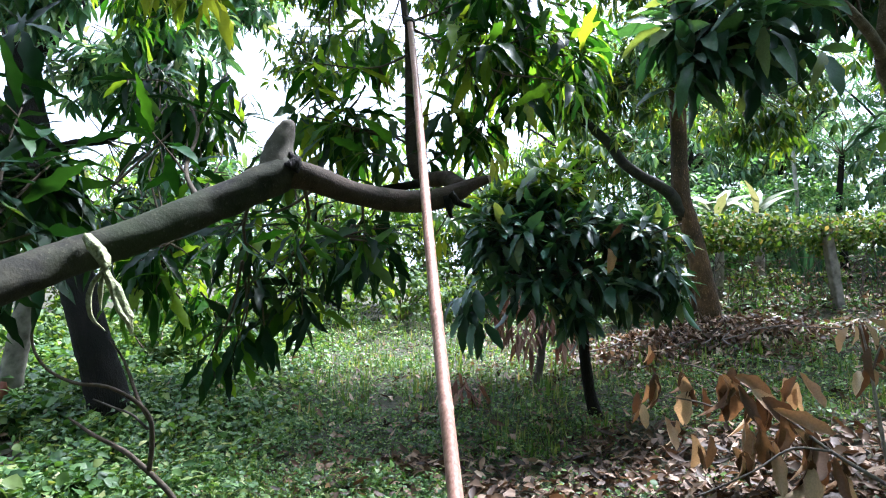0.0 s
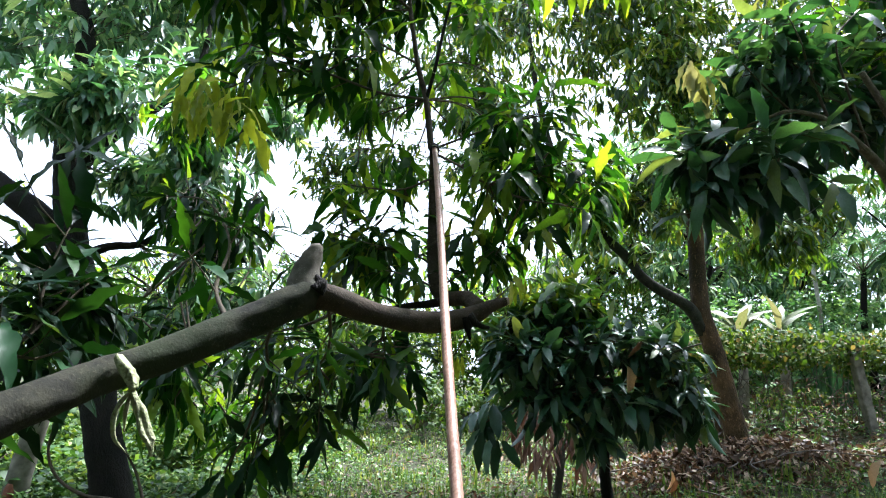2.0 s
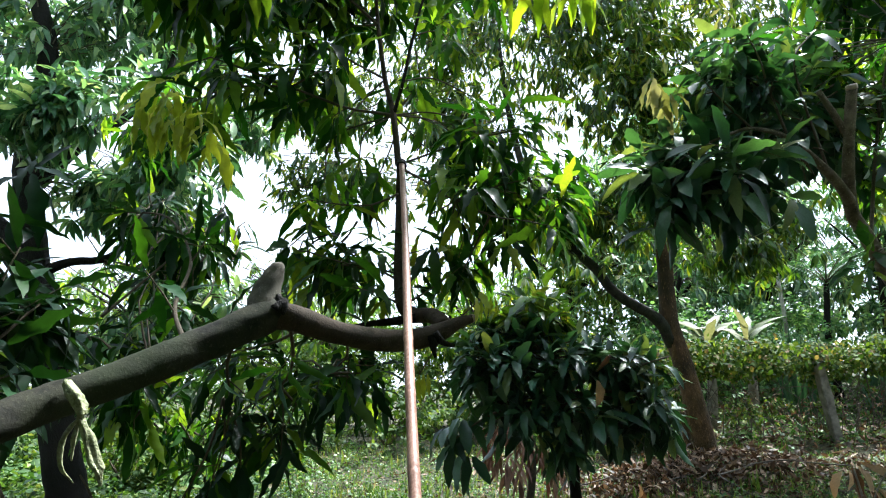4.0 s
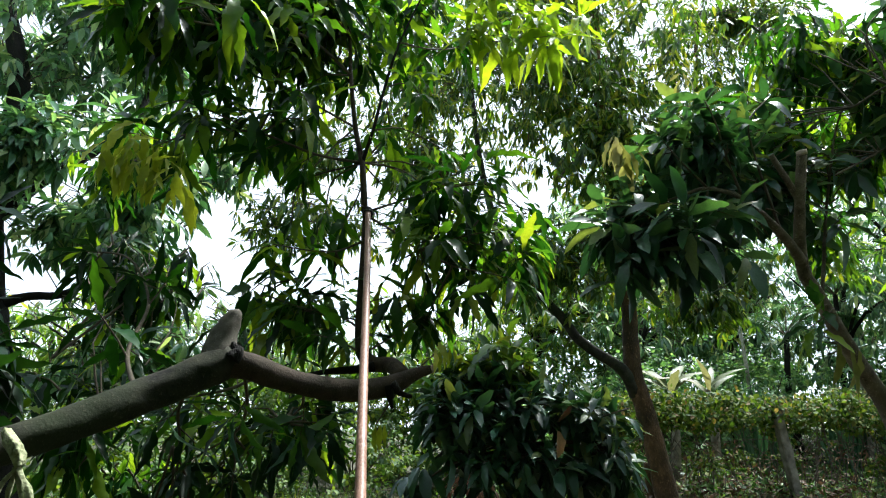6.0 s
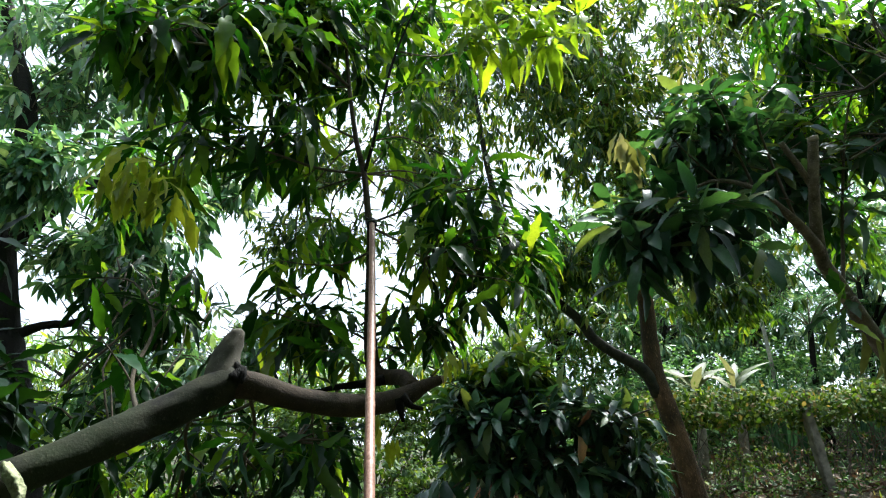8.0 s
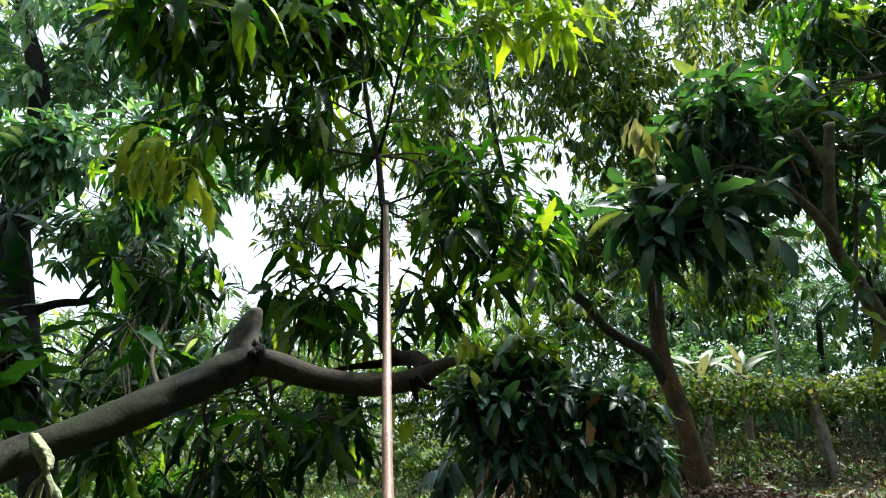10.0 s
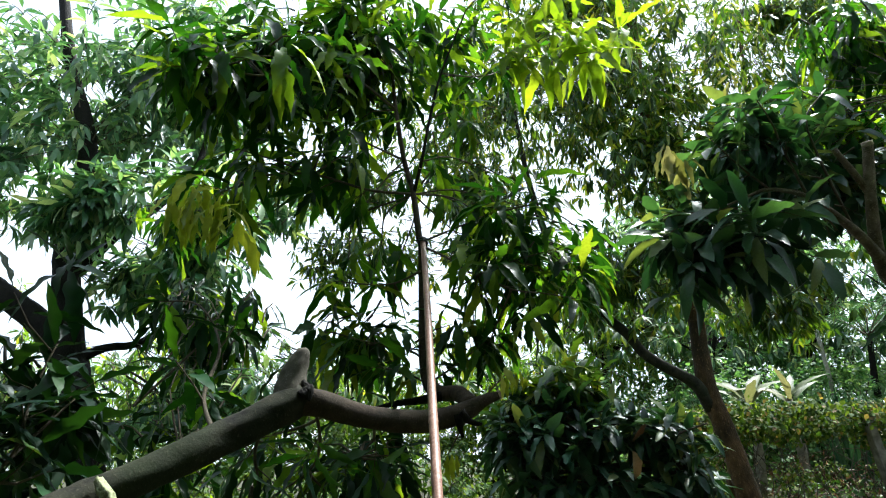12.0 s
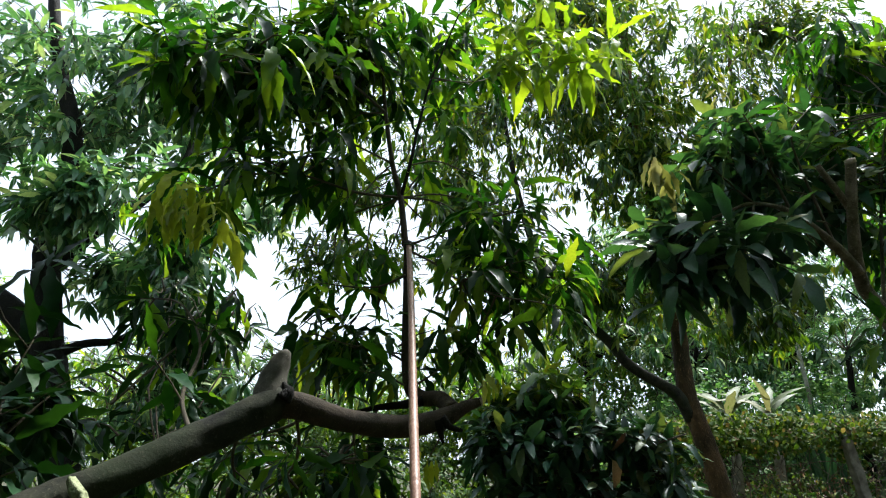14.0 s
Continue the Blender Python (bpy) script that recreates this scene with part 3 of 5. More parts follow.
for pts, rad, n, ln in (
    ([(-0.73, 2.42, 1.85), (-0.86, 2.70, 1.73), (-0.90, 2.90, 1.59), (-0.94, 3.00, 1.33), (-1.01, 3.00, 1.14)], 0.009, 9, 0.2),
    ([(-0.56, 2.52, 1.89), (-0.60, 2.80, 1.76), (-0.69, 3.00, 1.65), (-0.88, 3.10, 1.54), (-0.99, 3.10, 1.46)], 0.009, 10, 0.22),
    ([(-0.35, 2.70, 1.86), (-0.39, 3.00, 1.78), (-0.49, 3.10, 1.71), (-0.63, 3.10, 1.65)], 0.008, 10, 0.22),
    ([(-0.51, 2.52, 1.87), (-0.79, 3.10, 1.85), (-1.18, 3.40, 1.80), (-1.53, 3.50, 1.71), (-1.72, 3.50, 1.59)], 0.009, 11, 0.23),
    ([(-0.31, 3.32, 1.98), (-0.38, 3.40, 1.85), (-0.44, 3.40, 1.79)], 0.007, 10, 0.22),
    ([(-0.87, 2.28, 1.76), (-1.11, 2.70, 1.98), (-1.22, 3.10, 2.28), (-1.49, 3.40, 2.58), (-1.79, 3.50, 2.64)], 0.012, 11, 0.23),
    ):
    branch_sprigs(under, twigs, pts, rad, n - 2, ln * 1.1, 0.25, 0.25, 0.4)
up_roots = [Vector(p) for p in ((-0.40, 4.00, 4.21), (-0.44, 4.06, 4.60), (-0.50, 4.12, 5.12), (-0.14, 3.90, 4.06), (-0.05, 3.95, 4.48), (0.16, 4.05, 5.14), (-0.93, 3.40, 4.19), (-1.33, 2.90, 3.85), (-0.91, 3.60, 3.50), (0.47, 4.60, 4.95), S1)]
crown(near, twigs, up_roots, (-1.04, 4.30, 5.00), (1.15, 0.7, 0.8), 104, 9, 0.31, 0.9, thin=-0.3)
crown(near, twigs, up_roots, (-0.75, 4.10, 4.75), (0.6, 0.4, 0.4), 30, 9, 0.3, 0.7, thin=-1)
crown(near, twigs, up_roots, (-1.35, 3.10, 4.02), (0.5, 0.5, 0.4), 20, 8, 0.31, 1.1, thin=-1)
crown(near, twigs, up_roots, (0.06, 4.70, 5.29), (0.5, 0.6, 0.7), 22, 9, 0.31, 0.7, thin=-0.4)
crown(near, twigs, up_roots, (-0.90, 4.00, 3.83), (0.9, 0.5, 0.25), 24, 8, 0.3, 0.9, thin=-0.3)
crown(near, twigs, up_roots, (-2.19, 4.80, 3.88), (0.6, 0.4, 0.4), 22, 9, 0.24, 1.0, thin=-0.5)
low_roots = [Vector(p) for p in ((0.15, 3.50, 2.74), (0.38, 3.40, 2.79), (0.30, 3.60, 3.19), (0.34, 3.35, 2.60), (-0.36, 3.60, 2.73), (-0.29, 3.40, 2.16), (-0.29, 3.50, 2.31))]
crown(low, twigs, low_roots, (0.45, 3.60, 2.97), (0.56, 0.5, 0.46), 30, 8, 0.29, 0.8, thin=-0.6)
crown(low, twigs, low_roots, (-0.54, 3.70, 2.50), (0.5, 0.35, 0.24), 15, 7, 0.29, 0.7, thin=-1)
crown(low, twigs, low_roots, (0.12, 3.70, 2.46), (0.34, 0.35, 0.24), 10, 7, 0.28, 0.7, thin=-1)
left = Foliage(17)
for pts, rad, n, ln in (
    ([(-1.4, 1.35, 1.36), (-1.52, 2.00, 1.64), (-1.54, 2.15, 1.73), (-1.53, 2.30, 1.85), (-1.48, 2.35, 1.94)], 0.012, 11, 0.24),
    ([(-1.52, 2.00, 1.64), (-1.48, 2.10, 1.63), (-1.40, 2.15, 1.67)], 0.008, 10, 0.22),
    ([(-1.54, 2.15, 1.73), (-1.61, 2.30, 2.00), (-1.59, 2.35, 2.16)], 0.008, 8, 0.24),
):
    branch_sprigs(left, twigs, pts, rad, n - 2, ln * 1.2, 0.2, 0.25, 0.45)
under_roots = [Vector(p) for p in ((-1.18, 3.40, 1.80), (-0.93, 2.90, 1.59), (-0.69, 3.00, 1.65), (-1.53, 3.50, 1.71), (-0.49, 3.10, 1.71), (-1.22, 3.10, 2.28), (-1.69, 3.20, 1.99))]
crown(under, twigs, under_roots, (-0.67, 3.30, 1.69), (0.5, 0.35, 0.22), 10, 8, 0.26, 0.5, thin=-1)
crown(under, twigs, under_roots, (-1.74, 3.90, 1.95), (0.5, 0.4, 0.3), 16, 8, 0.26, 0.5, thin=-1)
# inner and left clusters that take the darkened leaf, painted as shaded
dark_roots = [Vector((-1.33, 2.90, 3.85)), Vector((-1.11, 3.10, 3.93)), Vector((-0.93, 3.40, 4.19))]
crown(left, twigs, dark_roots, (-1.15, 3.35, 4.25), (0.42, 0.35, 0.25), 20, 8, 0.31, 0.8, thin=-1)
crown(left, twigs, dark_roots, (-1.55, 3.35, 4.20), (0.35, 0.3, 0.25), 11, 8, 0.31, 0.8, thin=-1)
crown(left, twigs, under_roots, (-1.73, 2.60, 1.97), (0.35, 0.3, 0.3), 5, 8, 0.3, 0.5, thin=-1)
crown(under, twigs, under_roots, (-0.65, 3.60, 1.79), (0.55, 0.35, 0.26), 9, 8, 0.26, 0.6, thin=-1)
for at, n in (((-0.98, 3.00, 1.23), 6), ((-1.11, 3.00, 1.14), 6), ((-0.87, 3.05, 1.28), 5)):
    under.sprig(at, (0.1, -0.3, -0.1), n, 0.25, 1.1)
    twigs.append(tube_arrays([(-0.93, 2.90, 1.59), (Vector((-0.93, 2.90, 1.59)) + Vector(at)) / 2 + Vector((0.03, 0, 0)), at], (0.007, 0.006, 0.004), 5, 0.06))
crown(near, twigs, under_roots, (-1.68, 3.60, 1.56), (0.3, 0.3, 0.2), 9, 8, 0.24, 1.0, thin=-1)
crown(near, twigs, under_roots, (-1.65, 4.20, 1.45), (0.35, 0.3, 0.25), 9, 8, 0.24, 1.0, thin=-1)
crown(under, twigs, under_roots, (-0.76, 3.20, 1.46), (0.25, 0.2, 0.2), 6, 8, 0.24, 0.55, thin=-1)
crown(under, twigs, under_roots, (-1.97, 4.40, 2.73), (0.75, 0.5, 0.45), 50, 9, 0.23, 0.9, thin=-0.5, holes=(((-2.42, 4.40, 2.40), 0.5),))
part("twig", tri_mesh("twig", *joined(twigs)), mat_twig, tree, "thin brown twigs", kind="stuff")
low.pieces("leaf", one_mango, tree)
near.rows += low.rows + under.rows[::3]
part("foliage", near.mesh("foliage", LEAVES), mat_leaf, tree, "dark green drooping leaves", kind="stuff")
young, twigs_young = Foliage(14), []
for at in ((0.61, 4.30, 5.28), (1.09, 4.30, 5.21), (0.79, 4.30, 4.86), (1.17, 4.40, 4.92), (0.91, 4.30, 5.53), (0.60, 4.40, 5.04), (0.93, 4.35, 5.16), (0.70, 4.30, 4.97), (1.11, 4.25, 5.02), (1.16, 4.20, 4.80), (0.50, 4.30, 4.90), (1.45, 4.30, 5.10)):
    young.sprig(at, (0.1, -0.7, 0.1), 10, 0.4, 0.7, 1.1)
    foot = min(((0.16, 4.05, 5.14), (0.06, 4.02, 4.85), (0.47, 4.60, 4.95), (0.21, 4.20, 4.61), (0.39, 4.20, 5.51), (0.63, 4.80, 5.25)), key=lambda q: (Vector(q) - Vector(at)).length)
    twigs_young.append(tube_arrays(bent(foot, at, -0.08, young.rng), (0.006, 0.005, 0.003), 5, 0.1))
olive = Foliage(16)
for at in ((-1.34, 2.95, 3.20), (-1.24, 2.95, 3.10), (-1.46, 3.00, 3.22), (-1.40, 2.95, 3.06), (-1.28, 2.95, 3.00), (-1.16, 3.00, 2.98), (-1.50, 2.95, 3.10)):
    olive.sprig(at, (-0.1, -0.4, 0.4), 7, 0.25, 1.4)
for at, n in (((0.25, 3.05, 2.12), 4), ((0.66, 3.40, 2.57), 2), ((-0.09, 3.10, 1.84), 3)):
    olive.sprig(at, (0.2, -0.4, 0.3), n, 0.15, 1.6)
for x, y, z, n, ln in ((-0.04, 3.15, 1.71, 3, 0.15), (0.27, 3.06, 2.09, 4, 0.13)):
    for k in range(n):
        olive.leaf((x + 0.02 * k, y - 0.01 * k, z), (0.15 * (k - 1), -0.1, -1), (0.3 * (k - 1), -1, 0.2), ln * (1 - 0.12 * k))
    twigs_young.append(tube_arrays([(0.10, 3.01, 1.93), ((x + 0.1) / 2, 3.08, (z + 1.93) / 2), (x, y, z)], (0.005, 0.004, 0.003), 5, 0.04))
part("olive_foliage", olive.mesh("olive_foliage", LEAVES), mat_olive, tree, "yellowish hanging leaves", kind="stuff")
part("twig", tri_mesh("twig", *joined(twigs_young)), mat_twig, tree, kind="stuff")
for at in ((-1.70, 2.50, 2.56), (-1.78, 2.60, 2.12), (-1.66, 2.45, 1.98), (-1.84, 2.60, 1.82), (-1.60, 2.50, 1.80), (-1.88, 2.60, 1.66), (-1.72, 2.60, 1.62)):
    left.sprig(at, (0.35, -0.5, 0.2), 9, 0.31, 0.35, 1.2)
# most leaves under the limb join them, their shade painted by colour
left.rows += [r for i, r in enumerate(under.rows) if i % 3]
part("shaded_foliage", left.mesh("shaded_foliage", LEAVES), mat_shade, tree, "mango leaves with shade put into their dark colour", kind="stuff")
# unseen limbs and leaves, added overhead and behind the camera to block sky light
shade_roof, rtw = Foliage(15), []
stem("limb", [(-1.85, 0.42, 0.6), (-2.1, 0.5, 1.8), (-1.9, 0.8, 3.0), (-1.5, 1.0, 3.8), (-0.6, 1.0, 4.6), (0.6, 1.2, 5.2)], (0.1, 0.09, 0.075, 0.06, 0.05, 0.03), mat_bark, tree, "", 10, 0.1, 0.08, 12)
roof_roots = [Vector(p) for p in ((-1.6, 1.0, 3.6), (-0.6, 1.0, 4.6), (0.6, 1.2, 5.2))]
crown(shade_roof, rtw, [Vector((-2.0, 0.65, 2.4))], (-2.5, 1.2, 3.5), (1.0, 1.0, 0.5), 60, 11, 0.27, 0.8)
stem("limb", [(-1.6, 1.0, 3.6), (-0.8, 1.6, 4.8), (0.6, 2.2, 5.5), (2.0, 2.6, 5.9)], (0.06, 0.05, 0.04, 0.02), mat_bark, tree, "", 8, 0.1, 0.08, 13)
more_roots = [Vector(p) for p in ((-0.8, 1.6, 4.8), (0.6, 2.2, 5.5), (2.0, 2.6, 5.9), (-1.8, 2.2, 5.4))]
crown(shade_roof, rtw, more_roots, (1.7, 2.1, 6.1), (2.8, 1.7, 0.7), 520, 11, 0.28, 0.8)
crown(shade_roof, rtw, more_roots, (-2.2, 2.4, 6.0), (1.4, 1.3, 0.7), 50, 11, 0.28, 0.8)
crown(shade_roof, rtw, roof_roots, (0.0, -2.6, 4.9), (4.4, 2.4, 1.3), 1500, 12, 0.45, 0.8)
crown(shade_roof, rtw, roof_roots, (-0.6, 0.2, 5.4), (2.8, 1.5, 0.8), 220, 12, 0.28, 0.8, 0.2)
part("twig", tri_mesh("twig", *joined(rtw)), mat_twig, tree, kind="stuff")
part("crown", shade_roof.mesh("crown", TINY), mat_leaf, tree, kind="stuff")
part("young_foliage", young.mesh("young_foliage", LEAVES), mat_young, tree, "bright yellow-green young leaves", kind="stuff")

# ---- bamboo pole leaning into the tree ----
def build_pole():
    foot, top = Vector((0.118, 0.53, 0.0)), Vector((-0.19, 3.70, 3.05))
    foot.z = ground_at(foot.x, foot.y)
    pole = thing("bamboo_pole", foot, "long peeled bamboo pole leaning against a mango shoot", "pole")
    length = (top - foot).length
    rng = np.random.default_rng(3)
    pts, rad, s = [], [], 0.0
    gap = 0.34
    at = lambda s: foot.lerp(top, s / length) + Vector((0.004 * math.sin(2.1 * s), 0, 0.006 * math.sin(1.7 * s + 1)))
    nodes = []
    while s < length:
        nodes.append(s)
        s += gap * rng.uniform(0.85, 1.15)
    knots = [(0.0, 1.0)]
    for s in nodes[1:]:
        knots += [(s - 0.02, 1.0), (s - 0.006, 1.09), (s, 0.97), (s + 0.006, 1.07), (s + 0.025, 1.0)]
    knots.append((length, 1.0))
    verts, tris, sides = [], [], 14
    d = (top - foot).normalized()
    a, b = d.orthogonal().normalized(), None
    b = d.cross(a)
    for s, k in knots:
        r = (0.0205 - 0.0035 * s / length) * k
        for i in range(sides):
            w = 2 * math.pi * i / sides
            verts.append(at(s) + (a * math.cos(w) + b * math.sin(w)) * r)
    for i in range(len(knots) - 1):
        for k in range(sides):
            p, q = i * sides + k, i * sides + (k + 1) % sides
            tris += [(p, q, q + sides), (p, q + sides, p + sides)]
    part("culm", tri_mesh("culm", [v[:] for v in verts], tris), mat_bamboo, pole)
    coils = []
    for i in range(4):
        c = top - d * (0.03 + 0.014 * i)
        ring = [c + (a * math.cos(w) + b * math.sin(w)) * 0.028 for w in np.linspace(0, 6.283, 13)]
        coils.append(tube_arrays(ring, [0.006] * 13, 5, 0.05))
    coils.append(tube_arrays([top - d * 0.05 + a * 0.02, top + Vector((-0.06, -0.02, 0.02)), top + Vector((-0.05, -0.02, -0.06))], (0.004, 0.003, 0.002), 5, 0.03))
    part("lashing", tri_mesh("lashing", *joined(coils)), mat_tie, pole, "dark cord binding")


build_pole()


# ---- pale dried pods hung over the limb ----
def build_pods():
    top = Vector((-1.09, 1.93, 1.64))
    pods = thing("hanging_pod", top, "pale green dried pods draped over the bare limb", "pod")
    part("pod", tri_mesh("pod", *tube_arrays([(-1.10, 1.93, 1.64), (-1.07, 1.91, 1.61), (-1.04, 1.90, 1.58), (-1.02, 1.90, 1.54)], (0.011, 0.016, 0.0165, 0.011), 14, 0.004, 1.1, 1)), mat_pale, pods)
    part("pod", tri_mesh("pod", *tube_arrays([(-1.03, 1.90, 1.54), (-1.00, 1.90, 1.48), (-0.97, 1.90, 1.41), (-0.95, 1.90, 1.38), (-0.94, 1.90, 1.34)], (0.009, 0.013, 0.0135, 0.011, 0.004), 14, 0.005, 0.9, 2)), mat_pale, pods)
    part("strand", tri_mesh("strand", *tube_arrays([(-1.03, 1.90, 1.53), (-1.06, 1.90, 1.49), (-1.07, 1.90, 1.44), (-1.06, 1.90, 1.39), (-1.02, 1.90, 1.35)], (0.005, 0.008, 0.0095, 0.007, 0.002), 8, 0.008, 0.5, 3)), mat_pale, pods)
    part("strand", tri_mesh("strand", *tube_arrays([(-1.03, 1.91, 1.53), (-1.04, 1.91, 1.47), (-1.04, 1.91, 1.41)], (0.004, 0.007, 0.002), 8, 0.008, 0.5, 4)), mat_pale, pods)


build_pods()

# ---- dead curved branch standing in the weeds ----
dead = thing("dead_branch", (-1.43, 3.30, 0.41), "bare curved dead branch standing among weeds", "branch")
stem("stem", [(-1.35, 3.25, 0.32), (-1.43, 3.30, 0.41), (-1.64, 3.35, 0.57), (-1.76, 3.40, 0.62), (-1.88, 3.40, 0.68), (-2.04, 3.45, 0.76)], (0.016, 0.016, 0.015, 0.012, 0.011, 0.006), mat_twig, dead, "", 8, 0.03, 0.15, 1)
stem("stem", [(-1.55, 3.33, 0.49), (-1.53, 3.32, 0.64), (-1.53, 3.30, 0.78), (-1.60, 3.28, 0.88), (-1.73, 3.25, 0.96), (-1.87, 3.20, 0.99), (-2.02, 3.20, 1.07), (-2.09, 3.20, 1.21), (-2.05, 3.20, 1.40)], (0.014, 0.014, 0.013, 0.011, 0.01, 0.009, 0.008, 0.007, 0.005), mat_twig, dead, "", 8, 0.03, 0.12, 2)
stem("stem", [(-1.53, 3.30, 0.77), (-1.62, 3.35, 0.88), (-1.72, 3.40, 1.07), (-1.80, 3.40, 1.19)], (0.011, 0.01, 0.007, 0.005), mat_twig, dead, "", 7, 0.03, 0.12, 3)
stem("stem", [(-1.54, 3.30, 0.73), (-1.63, 3.30, 0.81), (-1.71, 3.30, 0.84), (-1.83, 3.30, 0.89)], (0.008, 0.007, 0.006, 0.004), mat_greytwig, dead, "", 7, 0.03, 0.12, 4)

# ---- old mango tree with a dark leaning trunk ----
old = thing("mango_tree", (-3.07, 6.00, 0.03), "old mango tree with a thick dark leaning trunk", "tree")
F1 = (-4.15, 6.40, 2.78)
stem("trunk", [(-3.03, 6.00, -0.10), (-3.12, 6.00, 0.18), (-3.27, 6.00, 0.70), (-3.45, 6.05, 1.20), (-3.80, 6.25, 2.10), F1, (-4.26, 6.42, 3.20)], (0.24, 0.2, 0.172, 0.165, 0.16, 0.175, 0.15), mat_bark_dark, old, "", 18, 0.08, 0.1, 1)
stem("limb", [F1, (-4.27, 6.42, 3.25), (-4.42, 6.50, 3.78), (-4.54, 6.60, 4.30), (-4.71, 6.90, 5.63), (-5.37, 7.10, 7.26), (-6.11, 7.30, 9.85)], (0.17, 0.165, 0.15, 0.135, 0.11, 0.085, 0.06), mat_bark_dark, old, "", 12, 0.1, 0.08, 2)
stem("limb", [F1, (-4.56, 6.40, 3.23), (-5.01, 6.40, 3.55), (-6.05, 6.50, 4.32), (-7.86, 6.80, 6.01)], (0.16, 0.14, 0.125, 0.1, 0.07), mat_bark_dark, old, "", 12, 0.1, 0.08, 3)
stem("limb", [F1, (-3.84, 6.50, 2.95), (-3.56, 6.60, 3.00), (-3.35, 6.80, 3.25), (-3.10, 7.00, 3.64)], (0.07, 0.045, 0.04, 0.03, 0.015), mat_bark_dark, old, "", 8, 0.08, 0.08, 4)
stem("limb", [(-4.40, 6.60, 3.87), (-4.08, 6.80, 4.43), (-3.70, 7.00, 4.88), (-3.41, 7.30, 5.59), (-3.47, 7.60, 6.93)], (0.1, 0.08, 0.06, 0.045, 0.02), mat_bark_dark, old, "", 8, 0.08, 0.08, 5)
old_roots = [Vector(p) for p in ((-4.40, 6.60, 3.87), (-4.71, 6.90, 5.63), (-5.37, 7.10, 7.26), (-5.01, 6.40, 3.55), (-6.05, 6.50, 4.32), (-3.56, 6.60, 3.00), (-3.10, 7.00, 3.64), (-3.70, 7.00, 4.88), (-3.47, 7.60, 6.93), (-7.86, 6.80, 6.01), (-4.08, 6.80, 4.43))]
fol, tw = Foliage(21), []
crown(fol, tw, old_roots, (-5.20, 7.20, 6.50), (2.0, 1.5, 1.6), 340, 9, 0.28)
crown(fol, tw, old_roots, (-3.81, 7.80, 7.07), (1.3, 1.3, 1.6), 260, 9, 0.28)
crown(fol, tw, old_roots, (-4.03, 6.00, 4.50), (0.75, 0.35, 0.6), 130, 9, 0.27)
crown(fol, tw, old_roots, (-3.66, 6.60, 3.79), (0.6, 0.5, 0.5), 73, 9, 0.22)
crown(fol, tw, old_roots, (-2.36, 7.50, 4.93), (0.5, 0.5, 0.42), 60, 9, 0.22)
crown(fol, tw, old_roots, (-1.75, 7.20, 2.80), (0.4, 0.5, 0.35), 36, 9, 0.22)
crown(fol, tw, old_roots, (-2.92, 6.40, 4.12), (0.75, 0.8, 0.85), 172, 9, 0.28)
crown(fol, tw, old_roots, (-2.84, 6.60, 2.47), (1.2, 0.9, 0.5), 160, 9, 0.22, holes=(((-3.60, 6.50, 2.78), 0.7),))
crown(fol, tw, old_roots, (-7.01, 6.80, 5.60), (1.4, 1.4, 1.6), 213, 9, 0.24)
part("twig", tri_mesh("twig", *joined(tw)), mat_twig, old, kind="stuff")
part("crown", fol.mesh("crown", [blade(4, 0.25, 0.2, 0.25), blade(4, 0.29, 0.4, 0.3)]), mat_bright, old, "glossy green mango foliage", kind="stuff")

# ---- mango tree with a tan forked trunk, by the fence ----
tan = thing("mango_tree", (3.73, 8.60, 0.72), "mango tree with a tan forked trunk near the fence", "tree")
F2 = (3.29, 8.60, 2.57)
stem("trunk", [(3.72, 8.60, 0.57), (3.66, 8.60, 0.86), (3.54, 8.60, 1.50), (3.41, 8.60, 2.10), F2, (3.27, 8.60, 3.05), (3.29, 8.65, 3.77), (3.26, 8.70, 4.67), (3.22, 8.80, 5.72), (3.12, 9.00, 7.14), (3.18, 9.10, 8.78)],
     (0.165, 0.15, 0.138, 0.13, 0.125, 0.112, 0.11, 0.1, 0.09, 0.075, 0.055), mat_bark_tan, tan, "tan bark with darker mottled patches", 16, 0.08, 0.08, 1)
stem("limb", [(3.31, 8.60, 2.30), (3.17, 8.55, 2.56), (3.00, 8.55, 2.72), (2.72, 8.50, 2.86), (2.46, 8.50, 3.06), (2.24, 8.50, 3.36), (1.73, 8.50, 3.86), (1.36, 8.60, 4.65), (1.12, 8.80, 5.83), (0.99, 9.00, 7.25)], (0.1, 0.088, 0.077, 0.07, 0.068, 0.066, 0.063, 0.056, 0.045, 0.03), mat_bark, tan, "", 12, 0.08, 0.08, 2)
stem("limb", [(3.28, 8.65, 3.77), (3.85, 8.80, 4.62), (4.55, 9.00, 5.53), (5.05, 9.20, 8.92)], (0.08, 0.07, 0.05, 0.03), mat_bark_tan, tan, "", 10, 0.08, 0.08, 3)
stem("stub", [(3.48, 8.70, 0.83), (3.46, 8.75, 1.10), (3.46, 8.80, 1.41)], (0.06, 0.05, 0.04), mat_bark_tan, tan, "", 8, 0.06, 0.1, 4)
tan_roots = [Vector(p) for p in ((2.10, 8.60, 4.01), (1.85, 8.80, 4.97), (1.34, 9.00, 7.63), (3.26, 8.70, 4.67), (3.22, 8.80, 5.72), (3.12, 9.00, 7.14), (3.18, 9.10, 8.78), (3.85, 8.80, 4.62), (4.55, 9.00, 5.53), (5.05, 9.20, 8.92))]
fol, tw = Foliage(22), []
crown(fol, tw, tan_roots, (2.76, 8.70, 7.16), (2.6, 1.8, 2.0), 1020, 9, 0.22, 1.1, thin=-0.3)
